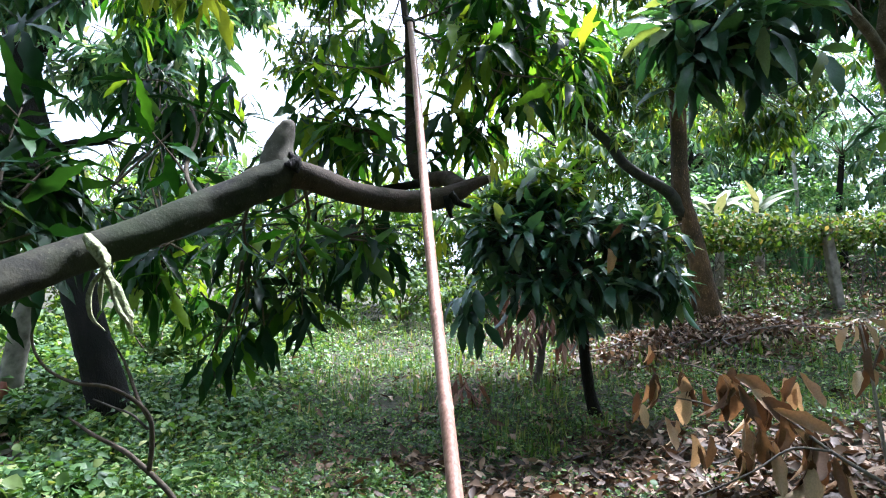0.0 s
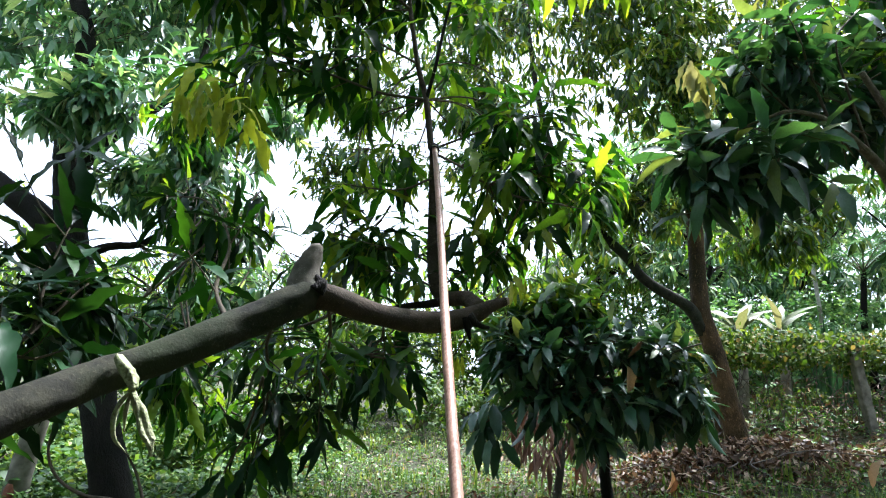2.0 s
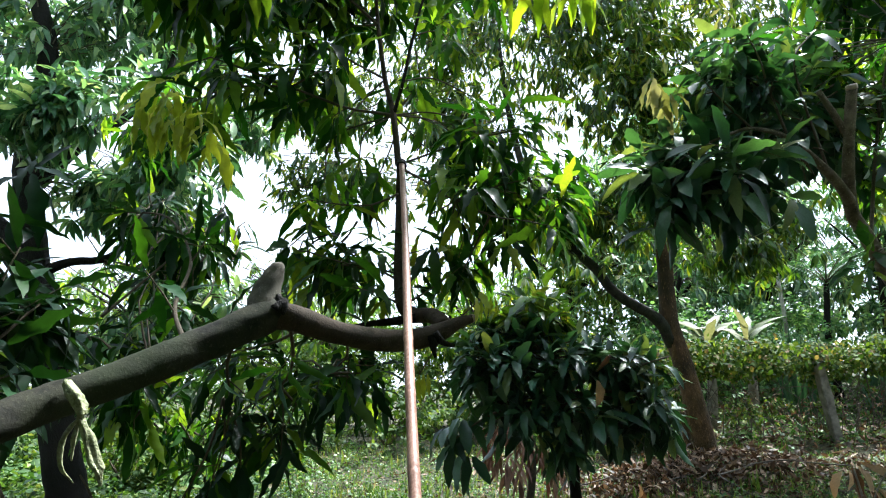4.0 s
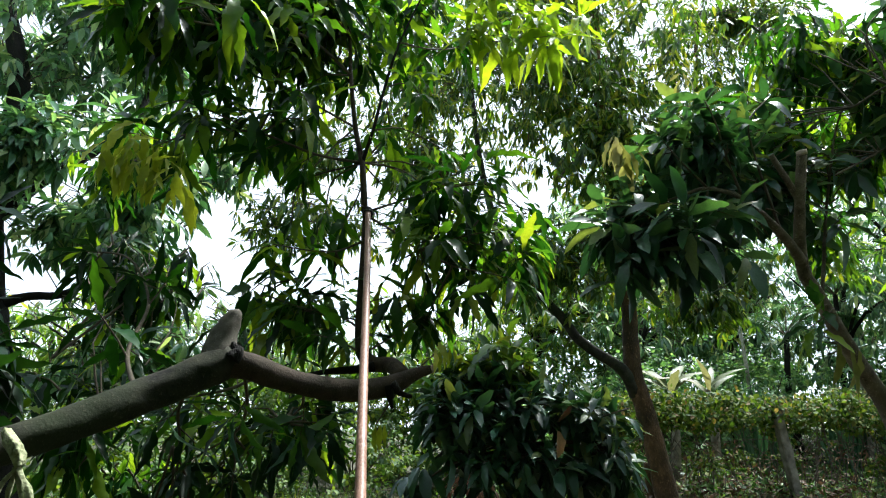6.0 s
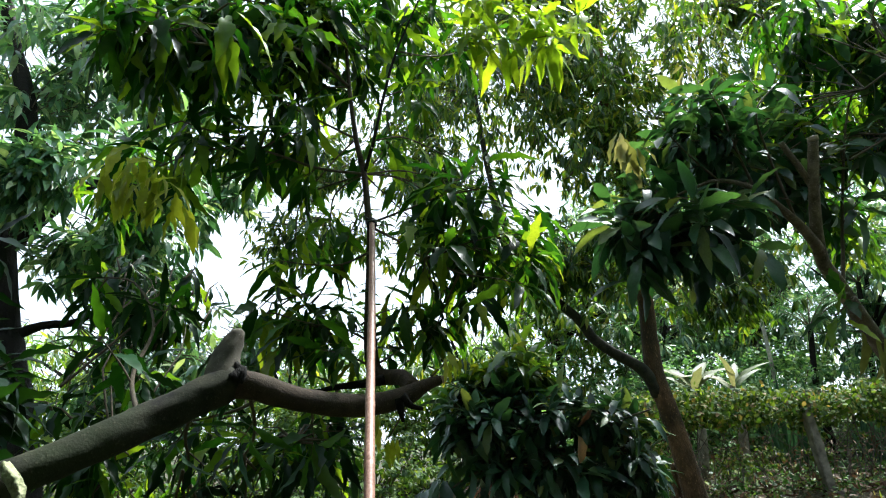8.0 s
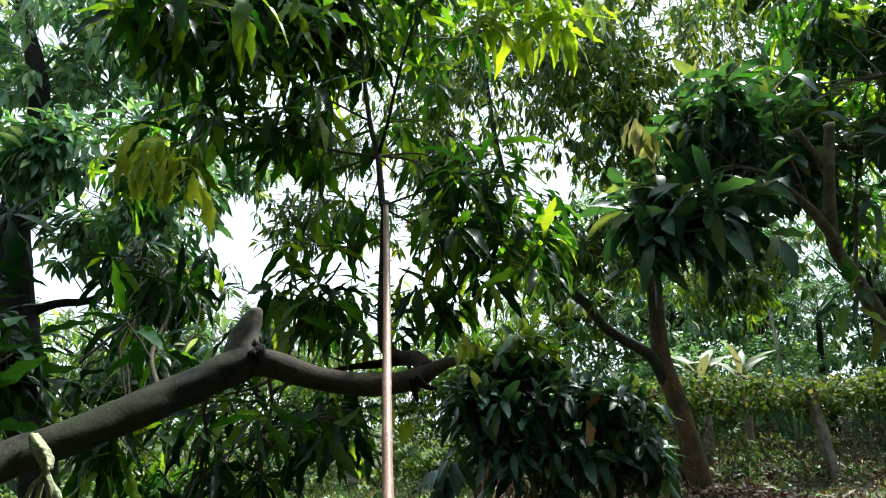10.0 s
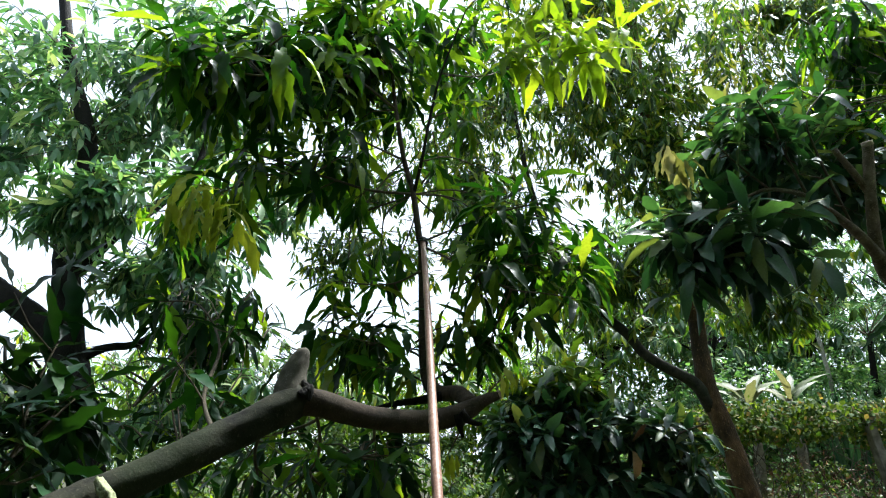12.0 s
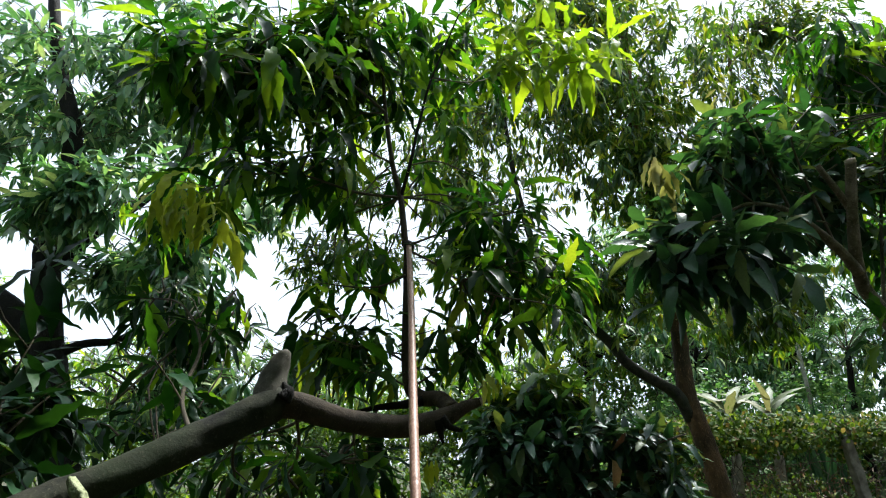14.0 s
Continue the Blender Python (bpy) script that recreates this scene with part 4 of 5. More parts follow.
crown(fol, tw, tan_roots, (0.02, 9.60, 7.64), (1.8, 1.4, 1.8), 458, 9, 0.22, 1.1)
crown(fol, tw, tan_roots, (6.51, 9.40, 7.24), (2.2, 1.5, 1.7), 560, 9, 0.22, 1.0)
crown(fol, tw, tan_roots, (2.31, 8.40, 4.20), (1.5, 1.0, 0.75), 244, 9, 0.21, 1.0)
crown(fol, tw, tan_roots, (4.50, 8.90, 3.69), (1.2, 1.0, 0.55), 125, 9, 0.21, 1.0)
crown(fol, tw, tan_roots, (-1.77, 9.40, 6.14), (1.3, 0.9, 0.8), 192, 9, 0.22, 1.0)
crown(fol, tw, tan_roots, (0.47, 9.20, 4.86), (0.9, 0.8, 0.6), 81, 9, 0.22, 1.0)
crown(fol, tw, tan_roots, (-1.54, 9.00, 4.81), (1.3, 0.8, 0.7), 130, 9, 0.22, 1.0)
crown(fol, tw, tan_roots, (0.30, 9.00, 5.74), (0.9, 0.7, 0.8), 170, 9, 0.22, 1.0)
crown(fol, tw, tan_roots, (1.76, 8.80, 4.10), (0.8, 0.7, 0.5), 96, 9, 0.22, 1.0)
crown(fol, tw, tan_roots, (6.00, 9.60, 9.30), (1.9, 1.0, 0.8), 320, 9, 0.22, 1.0)
crown(fol, tw, tan_roots, (3.02, 7.80, 4.85), (0.45, 0.25, 0.55), 80, 9, 0.21, 1.0)
crown(fol, tw, tan_roots, (2.93, 7.90, 5.84), (0.6, 0.3, 0.6), 110, 9, 0.21, 1.0)
crown(fol, tw, tan_roots, (2.20, 9.30, 9.40), (2.0, 1.2, 0.9), 400, 9, 0.22, 1.0)
crown(fol, tw, tan_roots, (2.57, 9.30, 11.66), (3.0, 1.8, 1.0), 130, 9, 0.24, 1.0)
crown(fol, tw, tan_roots, (4.60, 8.70, 3.70), (0.6, 0.4, 0.3), 24, 9, 0.23, 1.0)
crown(fol, tw, tan_roots, (5.30, 8.80, 4.10), (0.6, 0.5, 0.35), 26, 9, 0.23, 1.0)
crown(fol, tw, tan_roots, (6.60, 9.00, 4.50), (0.9, 0.6, 0.4), 34, 9, 0.23, 1.0)
part("twig", tri_mesh("twig", *joined(tw)), mat_twig, tan, kind="stuff")
part("crown", fol.mesh("crown", SMALL), mat_mid, tan, "dense hanging mango foliage", kind="stuff")

# ---- pruned tree whose stem ends in two saw cuts ----
cutt = thing("mango_tree", (4.55, 5.25, ground_at(4.55, 5.25)), "leaning mango tree with sawn-off stem ends", "tree")
stem("trunk", [(4.75, 5.4, 0.2), (4.55, 5.25, 0.75), (4.25, 4.95, 1.24), (3.88, 4.70, 1.91), (3.55, 4.55, 2.32), (3.18, 4.35, 2.77), (3.03, 4.25, 2.96), (2.94, 4.05, 3.34), (2.93, 3.92, 3.72)],
     (0.17, 0.125, 0.085, 0.074, 0.062, 0.052, 0.047, 0.038, 0.036), mat_bark_cut, cutt, "", 14, 0.05, 0.08, 1)
stem("stub", [(2.96, 4.05, 3.38), (2.85, 4.00, 3.52), (2.71, 3.95, 3.71)], (0.03, 0.024, 0.02), mat_bark_cut, cutt, "", 9, 0.03, 0.08, 2)
part("cut_face", tri_mesh("cut_face", *tube_arrays([(2.93, 3.92, 3.71), (2.92, 3.91, 3.74)], (0.0385, 0.037), 12, 0.02, 0.05, 1)), mat_cut, cutt, "pale sawn face")
stem("limb", [(3.00, 4.20, 2.98), (2.81, 4.10, 3.15), (2.49, 4.00, 3.37), (2.21, 3.95, 3.42), (2.04, 3.95, 3.37)], (0.04, 0.032, 0.02, 0.015, 0.01), mat_bark_cut, cutt, "", 8, 0.04, 0.08, 3)
fol, tw = Foliage(23), []
for pts, rad, n, ln in (
    ([(2.49, 4.00, 3.37), (2.37, 3.95, 3.68), (2.29, 3.90, 3.93), (2.22, 3.90, 4.12)], 0.012, 11, 0.2),
    ([(2.21, 3.95, 3.42), (2.00, 3.90, 3.60), (1.85, 3.90, 3.80)], 0.01, 10, 0.2),
    ([(2.04, 3.95, 3.37), (1.80, 3.90, 3.25), (1.63, 3.90, 3.12), (1.50, 3.90, 2.99)], 0.01, 11, 0.21),
    ([(2.21, 3.95, 3.42), (2.11, 3.90, 3.13), (1.99, 3.85, 2.91)], 0.01, 11, 0.21),
    ([(2.49, 4.00, 3.37), (2.38, 3.95, 3.11), (2.25, 3.90, 2.93)], 0.01, 11, 0.21),
    ([(2.81, 4.10, 3.15), (2.68, 4.10, 3.77), (2.67, 4.10, 4.06), (2.90, 4.20, 4.33)], 0.012, 11, 0.21),
    ([(3.35, 4.55, 2.75), (3.62, 4.70, 3.60), (3.80, 4.65, 4.37), (3.94, 4.50, 4.76)], 0.016, 12, 0.22),
    ([(3.71, 4.30, 4.37), (3.97, 4.20, 4.53), (4.23, 4.20, 4.55)], 0.01, 12, 0.22),
    ([(3.94, 4.30, 4.76), (3.88, 4.20, 5.08), (4.20, 4.20, 5.39)], 0.01, 12, 0.22),
    ([(3.45, 4.30, 3.74), (3.92, 4.40, 4.01), (4.36, 4.50, 4.29)], 0.01, 12, 0.22),
):
    branch_sprigs(fol, tw, pts, rad, n - 3, ln * 1.3, 0.25, 0.3, 0.35, 0.24)
cut_roots = [Vector(p) for p in ((2.21, 3.95, 3.42), (2.37, 3.95, 3.68), (1.80, 3.90, 3.25), (2.11, 3.90, 3.13), (2.49, 4.00, 3.37), (3.71, 4.30, 4.37), (3.97, 4.20, 4.53), (3.92, 4.40, 4.01))]
crown(fol, tw, cut_roots, (3.23, 4.80, 3.89), (0.4, 0.3, 0.5), 26, 8, 0.29, 0.4, thin=-1)
crown(fol, tw, cut_roots, (2.51, 4.50, 3.81), (0.4, 0.3, 0.42), 20, 8, 0.29, 0.4, thin=-1)
crown(fol, tw, cut_roots, (1.62, 4.00, 3.11), (0.3, 0.3, 0.4), 17, 8, 0.29, 0.4, thin=-1)
crown(fol, tw, cut_roots, (1.88, 3.95, 3.02), (0.42, 0.35, 0.34), 20, 8, 0.29, 0.4, 0.2, thin=-1)
crown(fol, tw, cut_roots, (2.20, 4.10, 3.89), (0.5, 0.35, 0.34), 20, 8, 0.29, 0.4, 0.2, thin=-1)
crown(fol, tw, cut_roots, (2.64, 4.20, 3.44), (0.3, 0.3, 0.4), 14, 8, 0.29, 0.4, 0.2, thin=-1)
part("twig", tri_mesh("twig", *joined(tw)), mat_twig, cutt, kind="stuff")
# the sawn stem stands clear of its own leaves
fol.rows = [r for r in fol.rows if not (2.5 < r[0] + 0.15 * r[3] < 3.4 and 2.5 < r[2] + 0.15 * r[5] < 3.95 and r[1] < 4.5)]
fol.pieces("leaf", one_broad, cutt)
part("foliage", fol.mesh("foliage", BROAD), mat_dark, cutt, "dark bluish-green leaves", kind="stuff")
topf, ttw = Foliage(26), []
for at, size, n in (((3.73, 4.90, 5.37), (0.6, 0.5, 0.6), 44), ((4.55, 4.80, 4.90), (0.6, 0.5, 0.7), 60), ((3.57, 5.10, 4.78), (0.4, 0.4, 0.35), 22),
                    ((4.00, 5.60, 3.85), (0.5, 0.4, 0.4), 18), ((4.31, 5.20, 4.47), (0.5, 0.4, 0.5), 40), ((4.36, 4.90, 5.35), (0.55, 0.4, 0.4), 46),
                    ((3.75, 5.10, 4.25), (0.45, 0.35, 0.35), 24), ((3.10, 5.20, 4.45), (0.45, 0.35, 0.3), 18)):
    crown(topf, ttw, cut_roots, at, size, n, 8, 0.31, 0.9, thin=-1)
for at, way in (((2.98, 4.05, 2.60), (-0.7, -0.3, 0.5)), ((2.88, 4.00, 2.46), (-0.9, -0.3, 0.3))):
    topf.sprig(at, way, 6, 0.33, 0.35, 1.0)
    ttw.append(tube_arrays(bent((3.28, 4.40, 2.66), at, 0.08, topf.rng), (0.009, 0.007, 0.005), 6, 0.06))
topf.sprig((4.05, 4.30, 4.72), (0.1, -0.6, 0.3), 10, 0.36, 0.5, 1.2)
topf.sprig((4.25, 4.35, 4.60), (0.3, -0.6, 0.2), 9, 0.36, 0.5, 1.2)
part("twig", tri_mesh("twig", *joined(ttw)), mat_twig, cutt, kind="stuff")
part("crown", topf.mesh("crown", LEAVES), mat_leaf, cutt, "deep green drooping leaves", kind="stuff")
yel = Foliage(24)
yel.sprig((1.53, 3.90, 3.79), (-0.3, -0.2, 0.5), 9, 0.27, 1.8)
yel.sprig((1.65, 3.90, 3.68), (0.3, -0.3, 0.4), 6, 0.24, 1.8)
yel.sprig((2.10, 3.95, 4.41), (0, -0.2, 0.5), 6, 0.18, 1.4)
for at, ln in (((2.92, 3.84, 2.32), 0.28), ((3.00, 3.84, 2.28), 0.33), ((3.07, 3.86, 2.28), 0.27)):
    yel.leaf(at, (0.06, -0.05, -1), (0.15, -1, 0.1), ln)
part("young_foliage", yel.mesh("young_foliage", LEAVES), mat_pale_leaf, cutt, "yellowish hanging leaves", kind="stuff")

# ---- small dark mango sapling ----
sap = thing("mango_sapling", (1.47, 6.00, 0.02), "small bushy mango sapling with dark glossy leaves", "sapling")
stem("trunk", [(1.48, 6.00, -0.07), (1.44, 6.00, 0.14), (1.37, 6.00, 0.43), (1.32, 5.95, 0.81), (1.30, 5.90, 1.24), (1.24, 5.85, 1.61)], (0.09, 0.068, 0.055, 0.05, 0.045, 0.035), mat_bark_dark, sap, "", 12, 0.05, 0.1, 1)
sap_roots = [Vector(p) for p in ((1.30, 5.90, 1.24), (1.24, 5.85, 1.61), (1.33, 5.95, 0.92))]
fol, tw = Foliage(31), []
for at, size, n, hang in (((0.50, 5.70, 1.90), (0.42, 0.4, 0.3), 28, 0.2), ((1.05, 5.65, 1.94), (0.55, 0.45, 0.28), 36, 0.2), ((1.70, 5.70, 1.95), (0.36, 0.35, 0.2), 20, 0.25),
                          ((1.88, 5.75, 1.62), (0.36, 0.35, 0.26), 16, 0.4), ((1.15, 5.55, 1.52), (0.55, 0.4, 0.24), 24, 0.35), ((0.62, 5.75, 1.54), (0.34, 0.35, 0.22), 12, 0.4),
                          ((1.22, 5.60, 1.20), (0.22, 0.2, 0.1), 5, 0.5), ((1.55, 5.65, 1.40), (0.3, 0.3, 0.14), 8, 0.4), ((2.02, 5.80, 1.42), (0.2, 0.25, 0.16), 6, 0.5)):
    e = Vector(at)
    tw.append(tube_arrays(bent(sap_roots[1] if at[2] > 1.4 else sap_roots[0], e, 0.06, fol.rng), (0.026, 0.018, 0.01), 6, 0.08))
    crown(fol, tw, sap_roots + [e], at, size, int(n * 1.2), 8, 0.255, hang + 0.1, 0.3, twig=0.01, thin=-1, axis_up=1.1)
for at in ((0.20, 5.60, 1.22), (0.30, 5.60, 1.12), (0.14, 5.65, 1.34), (0.25, 5.60, 1.42)):
    fol.sprig(at, (-0.3, -0.3, 0.1), 7, 0.31, 1.0)
tw.append(tube_arrays([sap_roots[1], Vector((0.59, 5.70, 1.46)), Vector((0.22, 5.60, 1.24))], (0.02, 0.012, 0.006), 5, 0.1))
fresh = Foliage(34)
crown(fresh, tw, [sap_roots[1]], (1.05, 5.80, 2.36), (0.48, 0.35, 0.24), 28, 8, 0.26, 0.35, twig=0.01, thin=-1, axis_up=0.5)
crown(fresh, tw, [sap_roots[1]], (0.62, 5.85, 2.22), (0.42, 0.3, 0.2), 20, 8, 0.26, 0.35, twig=0.01, thin=-1, axis_up=0.5)
part("fresh_foliage", fresh.mesh("fresh_foliage", BROAD), mat_mid, sap, "lighter green top leaves", kind="stuff")
part("twig", tri_mesh("twig", *joined(tw)), mat_twig, sap, kind="stuff")
fol.pieces("leaf", one_broad, sap)
part("crown", fol.mesh("crown", BROAD), mat_dark, sap, "dark glossy drooping leaves", kind="stuff")
stem("twig", [(1.72, 5.60, 1.80), (1.85, 5.45, 1.88), (2.02, 5.30, 1.94)], (0.012, 0.01, 0.007), mat_greytwig, sap, "pale bare twig end", 7, 0.04, 0.1, 5)
fol = Foliage(33)
fol.leaf((1.38, 5.25, 1.74), (0.15, -0.1, -1), (0.3, -1, 0.2), 0.22)
fol.leaf((1.52, 5.30, 1.95), (-0.5, -0.3, -0.6), (0.3, -1, 0.4), 0.16)
fol.pieces("dead_leaf", one_dead, sap)


# ---- posts and overgrown fence ----
def build_post(name, foot, top, wide, label):
    post = thing(name, foot, label, "post")
    me = bpy.data.meshes.new("shaft")
    bm = bmesh.new()
    axis = Vector(top) - Vector(foot)
    bmesh.ops.create_cube(bm, size=1)
    bmesh.ops.bevel(bm, geom=bm.edges[:], offset=0.08, segments=2, affect="EDGES")
    bmesh.ops.triangulate(bm, faces=bm.faces[:])
    bmesh.ops.subdivide_edges(bm, edges=[e for e in bm.edges if abs(e.verts[0].co.z - e.verts[1].co.z) > 0.5], cuts=8)
    q = axis.to_track_quat("Z", "Y").to_matrix().to_4x4()
    m = Matrix.Translation((Vector(foot) + Vector(top)) / 2 - axis.normalized() * 0.1) @ q @ Matrix.Diagonal((wide, wide * 0.9, axis.length + 0.2, 1))
    bm.transform(m)
    for v in bm.verts:
        v.co += Vector((noise.noise(v.co * 5), noise.noise(v.co * 5 + Vector((7, 0, 0))), 0)) * wide * 0.12
    bm.to_mesh(me)
    bm.free()
    part("shaft", me, mat_post, post)
    return post


build_post("fence_post", (6.05, 9.6, 0.86), (5.85, 9.6, 2.37), 0.145, "leaning weathered grey fence post wrapped in vines")
old_post = thing("old_post", (-4.68, 6.70, ground_at(-4.68, 6.70)), "pale weathered round post with a red mark beside the trunk", "post")
stem("shaft", [(-4.70, 6.70, -0.1), (-4.63, 6.70, 0.25), (-4.53, 6.70, 0.79), (-4.43, 6.70, 1.30), (-4.40, 6.70, 1.46)], (0.14, 0.125, 0.115, 0.108, 0.1), mat_post, old_post, "", 16, 0.04, 0.07, 31)
stem("red_mark", [(-4.61, 6.60, 0.30), (-4.595, 6.60, 0.40), (-4.585, 6.605, 0.47)], (0.05, 0.06, 0.04), mat_red, old_post, "faded red painted patch", 8, 0.03, 0.2, 32)
for x in (3.2, 9.3):
    build_post("fence_post", (x, 9.9, ground_at(x, 9.9)), (x - 0.1, 9.9, ground_at(x, 9.9) + 1.45), 0.15, "weathered grey fence post covered by climbing plants")


def build_fence():
    fence = thing("wire_fence", (6.2, 9.9, ground_at(6.2, 9.9)), "wire fence overgrown with climbing vines", "fence")
    for i in range(5):
        h = 0.2 + 0.28 * i
        pts = [(x, 9.86 + 0.03 * math.sin(3 * x), ground_at(x, 9.9) + h + 0.03 * math.sin(2 * x + i)) for x in np.arange(2.6, 12.5, 0.6)]
        part("wire", tri_mesh("wire", *tube_arrays(pts, [0.006] * len(pts), 4, 0.3)), mat_wire, fence, "rusty strand")
    vine, g = Foliage(41), np.random.default_rng(41)
    for _ in range(34000):
        x = g.uniform(2.4, 12.5)
        h = 1.55 * g.uniform(0, 1) ** 0.6
        clump = noise.noise(Vector((x * 1.5, h * 1.7, 3))) + 0.6 * noise.noise(Vector((x * 4.5, h * 5, 1)))
        skirt = 0.98 + 0.35 * noise.noise(Vector((x * 1.3, 4, 2)))
        mat = float(smooth(skirt - 0.12, skirt + 0.1, h))
        bare = float(smooth(6.3, 6.7, x)) * (1 - mat)
        if clump < 0.1 + 0.35 * bare + 0.25 * float(1 - smooth(0.1, 0.6, h)) - 0.85 * mat:
            continue
        if h > 1.40 + 0.32 * noise.noise(Vector((x * 1.9, 0, 5))) + 0.14 * g.uniform(0, 1) ** 3:
            continue
        y = 9.88 + g.normal(0, 0.05 + 0.14 * mat) - 0.16 * mat - 0.08 * max(0.0, clump)
        vine.leaf((x, y, ground_at(x, 9.88) + h), g.normal(0, 1, 3) + (0, -0.3, -0.5), (g.normal(0, 0.5), -0.8, 0.7), g.uniform(0.035, 0.075) * (1 + 0.5 * max(0.0, clump) + 0.35 * mat))
    part("vine", vine.mesh("vine", [blade(3, 0.75, 0.3, 0.2, power=0.8), blade(3, 0.5, 0.2, 0.3, power=0.8)]), mat_vine, fence, "olive green climbing vine leaves", kind="stuff")
    stems = []
    for _ in range(150):
        x = g.uniform(2.6, 12)
        z = ground_at(x, 9.85)
        stems.append(tube_arrays([(x, 9.8, z), (x + g.normal(0, 0.15), 9.82, z + 0.5), (x + g.normal(0, 0.3), 9.8, z + 1.0), (x + g.normal(0, 0.4), 9.85, z + 1.45)], (0.007, 0.006, 0.005, 0.003), 4, 0.3))
    dry = Foliage(42)
    for _ in range(3200):
        x = g.uniform(2.6, 11)
        h = 0.75 * g.uniform(0, 1) ** 1.5
        if noise.noise(Vector((x * 1.8, h * 2, 8))) < -0.15:
            continue
        y = 9.82 + g.normal(0, 0.12)
        dry.leaf((x, y, ground_at(x, y) + h), g.normal(0, 1, 3) + (0, 0, -0.6), (g.normal(0, 0.5), -0.8, 0.5), g.uniform(0.04, 0.11))
    part("dry_vine", dry.mesh("dry_vine", TINY), mat_dead, fence, "withered brown vine leaves", kind="stuff")
    part("vine_stem", tri_mesh("vine_stem", *joined(stems)), mat_greytwig, fence, "dry vine stems", kind="stuff")


build_fence()


# ---- background trees ----
def far_tree(x, y, height, spread, seed, leaves=SMALL, length=0.32, count=240, base=0.12, material=None, label="tall leafy tree beyond the clearing"):
    z = ground_at(x, y)
    t = thing("background_tree", (x, y, z), label, "tree", "background trees")
    g = np.random.default_rng(seed)
    tip = (x + g.normal(0, 0.4), y, z + height * 0.85)
    mid = (x + g.normal(0, 0.3), y, z + height * 0.45)
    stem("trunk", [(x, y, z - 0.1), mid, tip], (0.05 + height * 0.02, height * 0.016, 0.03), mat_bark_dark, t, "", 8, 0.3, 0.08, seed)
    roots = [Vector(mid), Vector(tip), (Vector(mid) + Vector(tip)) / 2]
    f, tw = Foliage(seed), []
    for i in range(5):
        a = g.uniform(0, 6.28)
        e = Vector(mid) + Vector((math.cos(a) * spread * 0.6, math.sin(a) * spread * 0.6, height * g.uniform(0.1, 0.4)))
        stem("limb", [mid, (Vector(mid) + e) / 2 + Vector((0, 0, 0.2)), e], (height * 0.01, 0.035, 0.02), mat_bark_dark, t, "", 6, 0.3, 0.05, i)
        roots.append(e)
    crown(f, tw, roots, (x, y, z + height * (base + 1) / 2), (spread, spread, height * (1 - base) / 2 * 1.1), count, 12, length, 0.9, twig=0.015, thin=-0.4)
    if tw:
        part("twig", tri_mesh("twig", *joined(tw)), mat_twig, t, kind="stuff")
    part("crown", f.mesh("crown", leaves), material or mat_far, t, "", kind="stuff")


for i, (x, y, h, s, n) in enumerate(((-9.5, 13, 4.2, 2.6, 260), (-6.0, 14, 3.8, 2.4, 240), (-2.6, 15, 3.6, 2.4, 240), (0.4, 14.5, 3.9, 2.2, 240), (3.4, 15, 5.5, 2.4, 300), (6.0, 16.5, 8, 2.6, 520), (9.0, 17, 8.5, 2.8, 560), (12.5, 14, 9.5, 3.2, 620), (5.2, 14.2, 4.0, 1.8, 170), (7.8, 14.6, 4.6, 2.0, 190), (10.4, 13.6, 5.0, 2.0, 220),
                                     (-14, 10, 5, 3.0, 260), (10.8, 9.5, 8, 2.4, 420), (-4.5, 21, 4.5, 3.0, 220), (2.5, 22, 5, 3.2, 240), (8.5, 22, 10, 3.5, 350), (-11, 21, 4.5, 3.5, 240), (17, 17, 10, 4, 350))):
    # trees on the right take the brighter leaf, painted as sunlit
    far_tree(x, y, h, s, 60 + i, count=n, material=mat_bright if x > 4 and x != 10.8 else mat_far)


def bush(x, y, wide, high, seed, count, length=0.105, leaves=ROUND, material=None, label="light green leafy shrub"):
    z = ground_at(x, y)
    t = thing("bush", (x, y, z), label, "bush", "shrubs")
    g = np.random.default_rng(seed)
    f, tw = Foliage(seed), []
    for i in range(7):
        a = g.uniform(0, 6.28)
        e = Vector((x + math.cos(a) * wide * 0.5, y + math.sin(a) * wide * 0.5, z + high * g.uniform(0.5, 0.9)))
        tw.append(tube_arrays([(x, y, z - 0.05), (Vector((x, y, z)) + e) / 2, e], (0.02, 0.014, 0.006), 4, 0.2))
    part("stem", tri_mesh("stem", *joined(tw)), mat_twig, t, kind="stuff")
    crown(f, [], [], (x, y, z + high * 0.45), (wide, wide * 0.8, high * 0.62), count, 9, length, 0.4, 0.3, low=-0.75)
    part("foliage", f.mesh("foliage", leaves), material or mat_bush, t, kind="stuff")


# unseen trees behind and beside the camera, added to cut light from there
for i, (x, y, h, s, n) in enumerate(((-3.4, -2.6, 7.5, 3.0, 900), (3.2, -2.2, 7.5, 3.0, 900), (0.2, -4.4, 7.5, 3.2, 1000), (7.0, 1.5, 7.5, 3.0, 700), (-7.0, 1.8, 7.5, 2.8, 700), (-6.6, -4.6, 8, 3.2, 700), (6.8, -4.6, 8, 3.2, 700), (-11.5, -1, 8, 3.0, 450), (11.5, -1.5, 8, 3.0, 450), (-4, -8.5, 8, 3.2, 600), (4, -8.5, 8, 3.2, 600), (12.5, 4.5, 8, 2.8, 450), (-12.5, 5, 8, 2.8, 450))):
    far_tree(x, y, h, s, 160 + i, TINY, 0.5, n, 0.03, mat_leaf, "unseen mango tree added around the camera to block sky light")

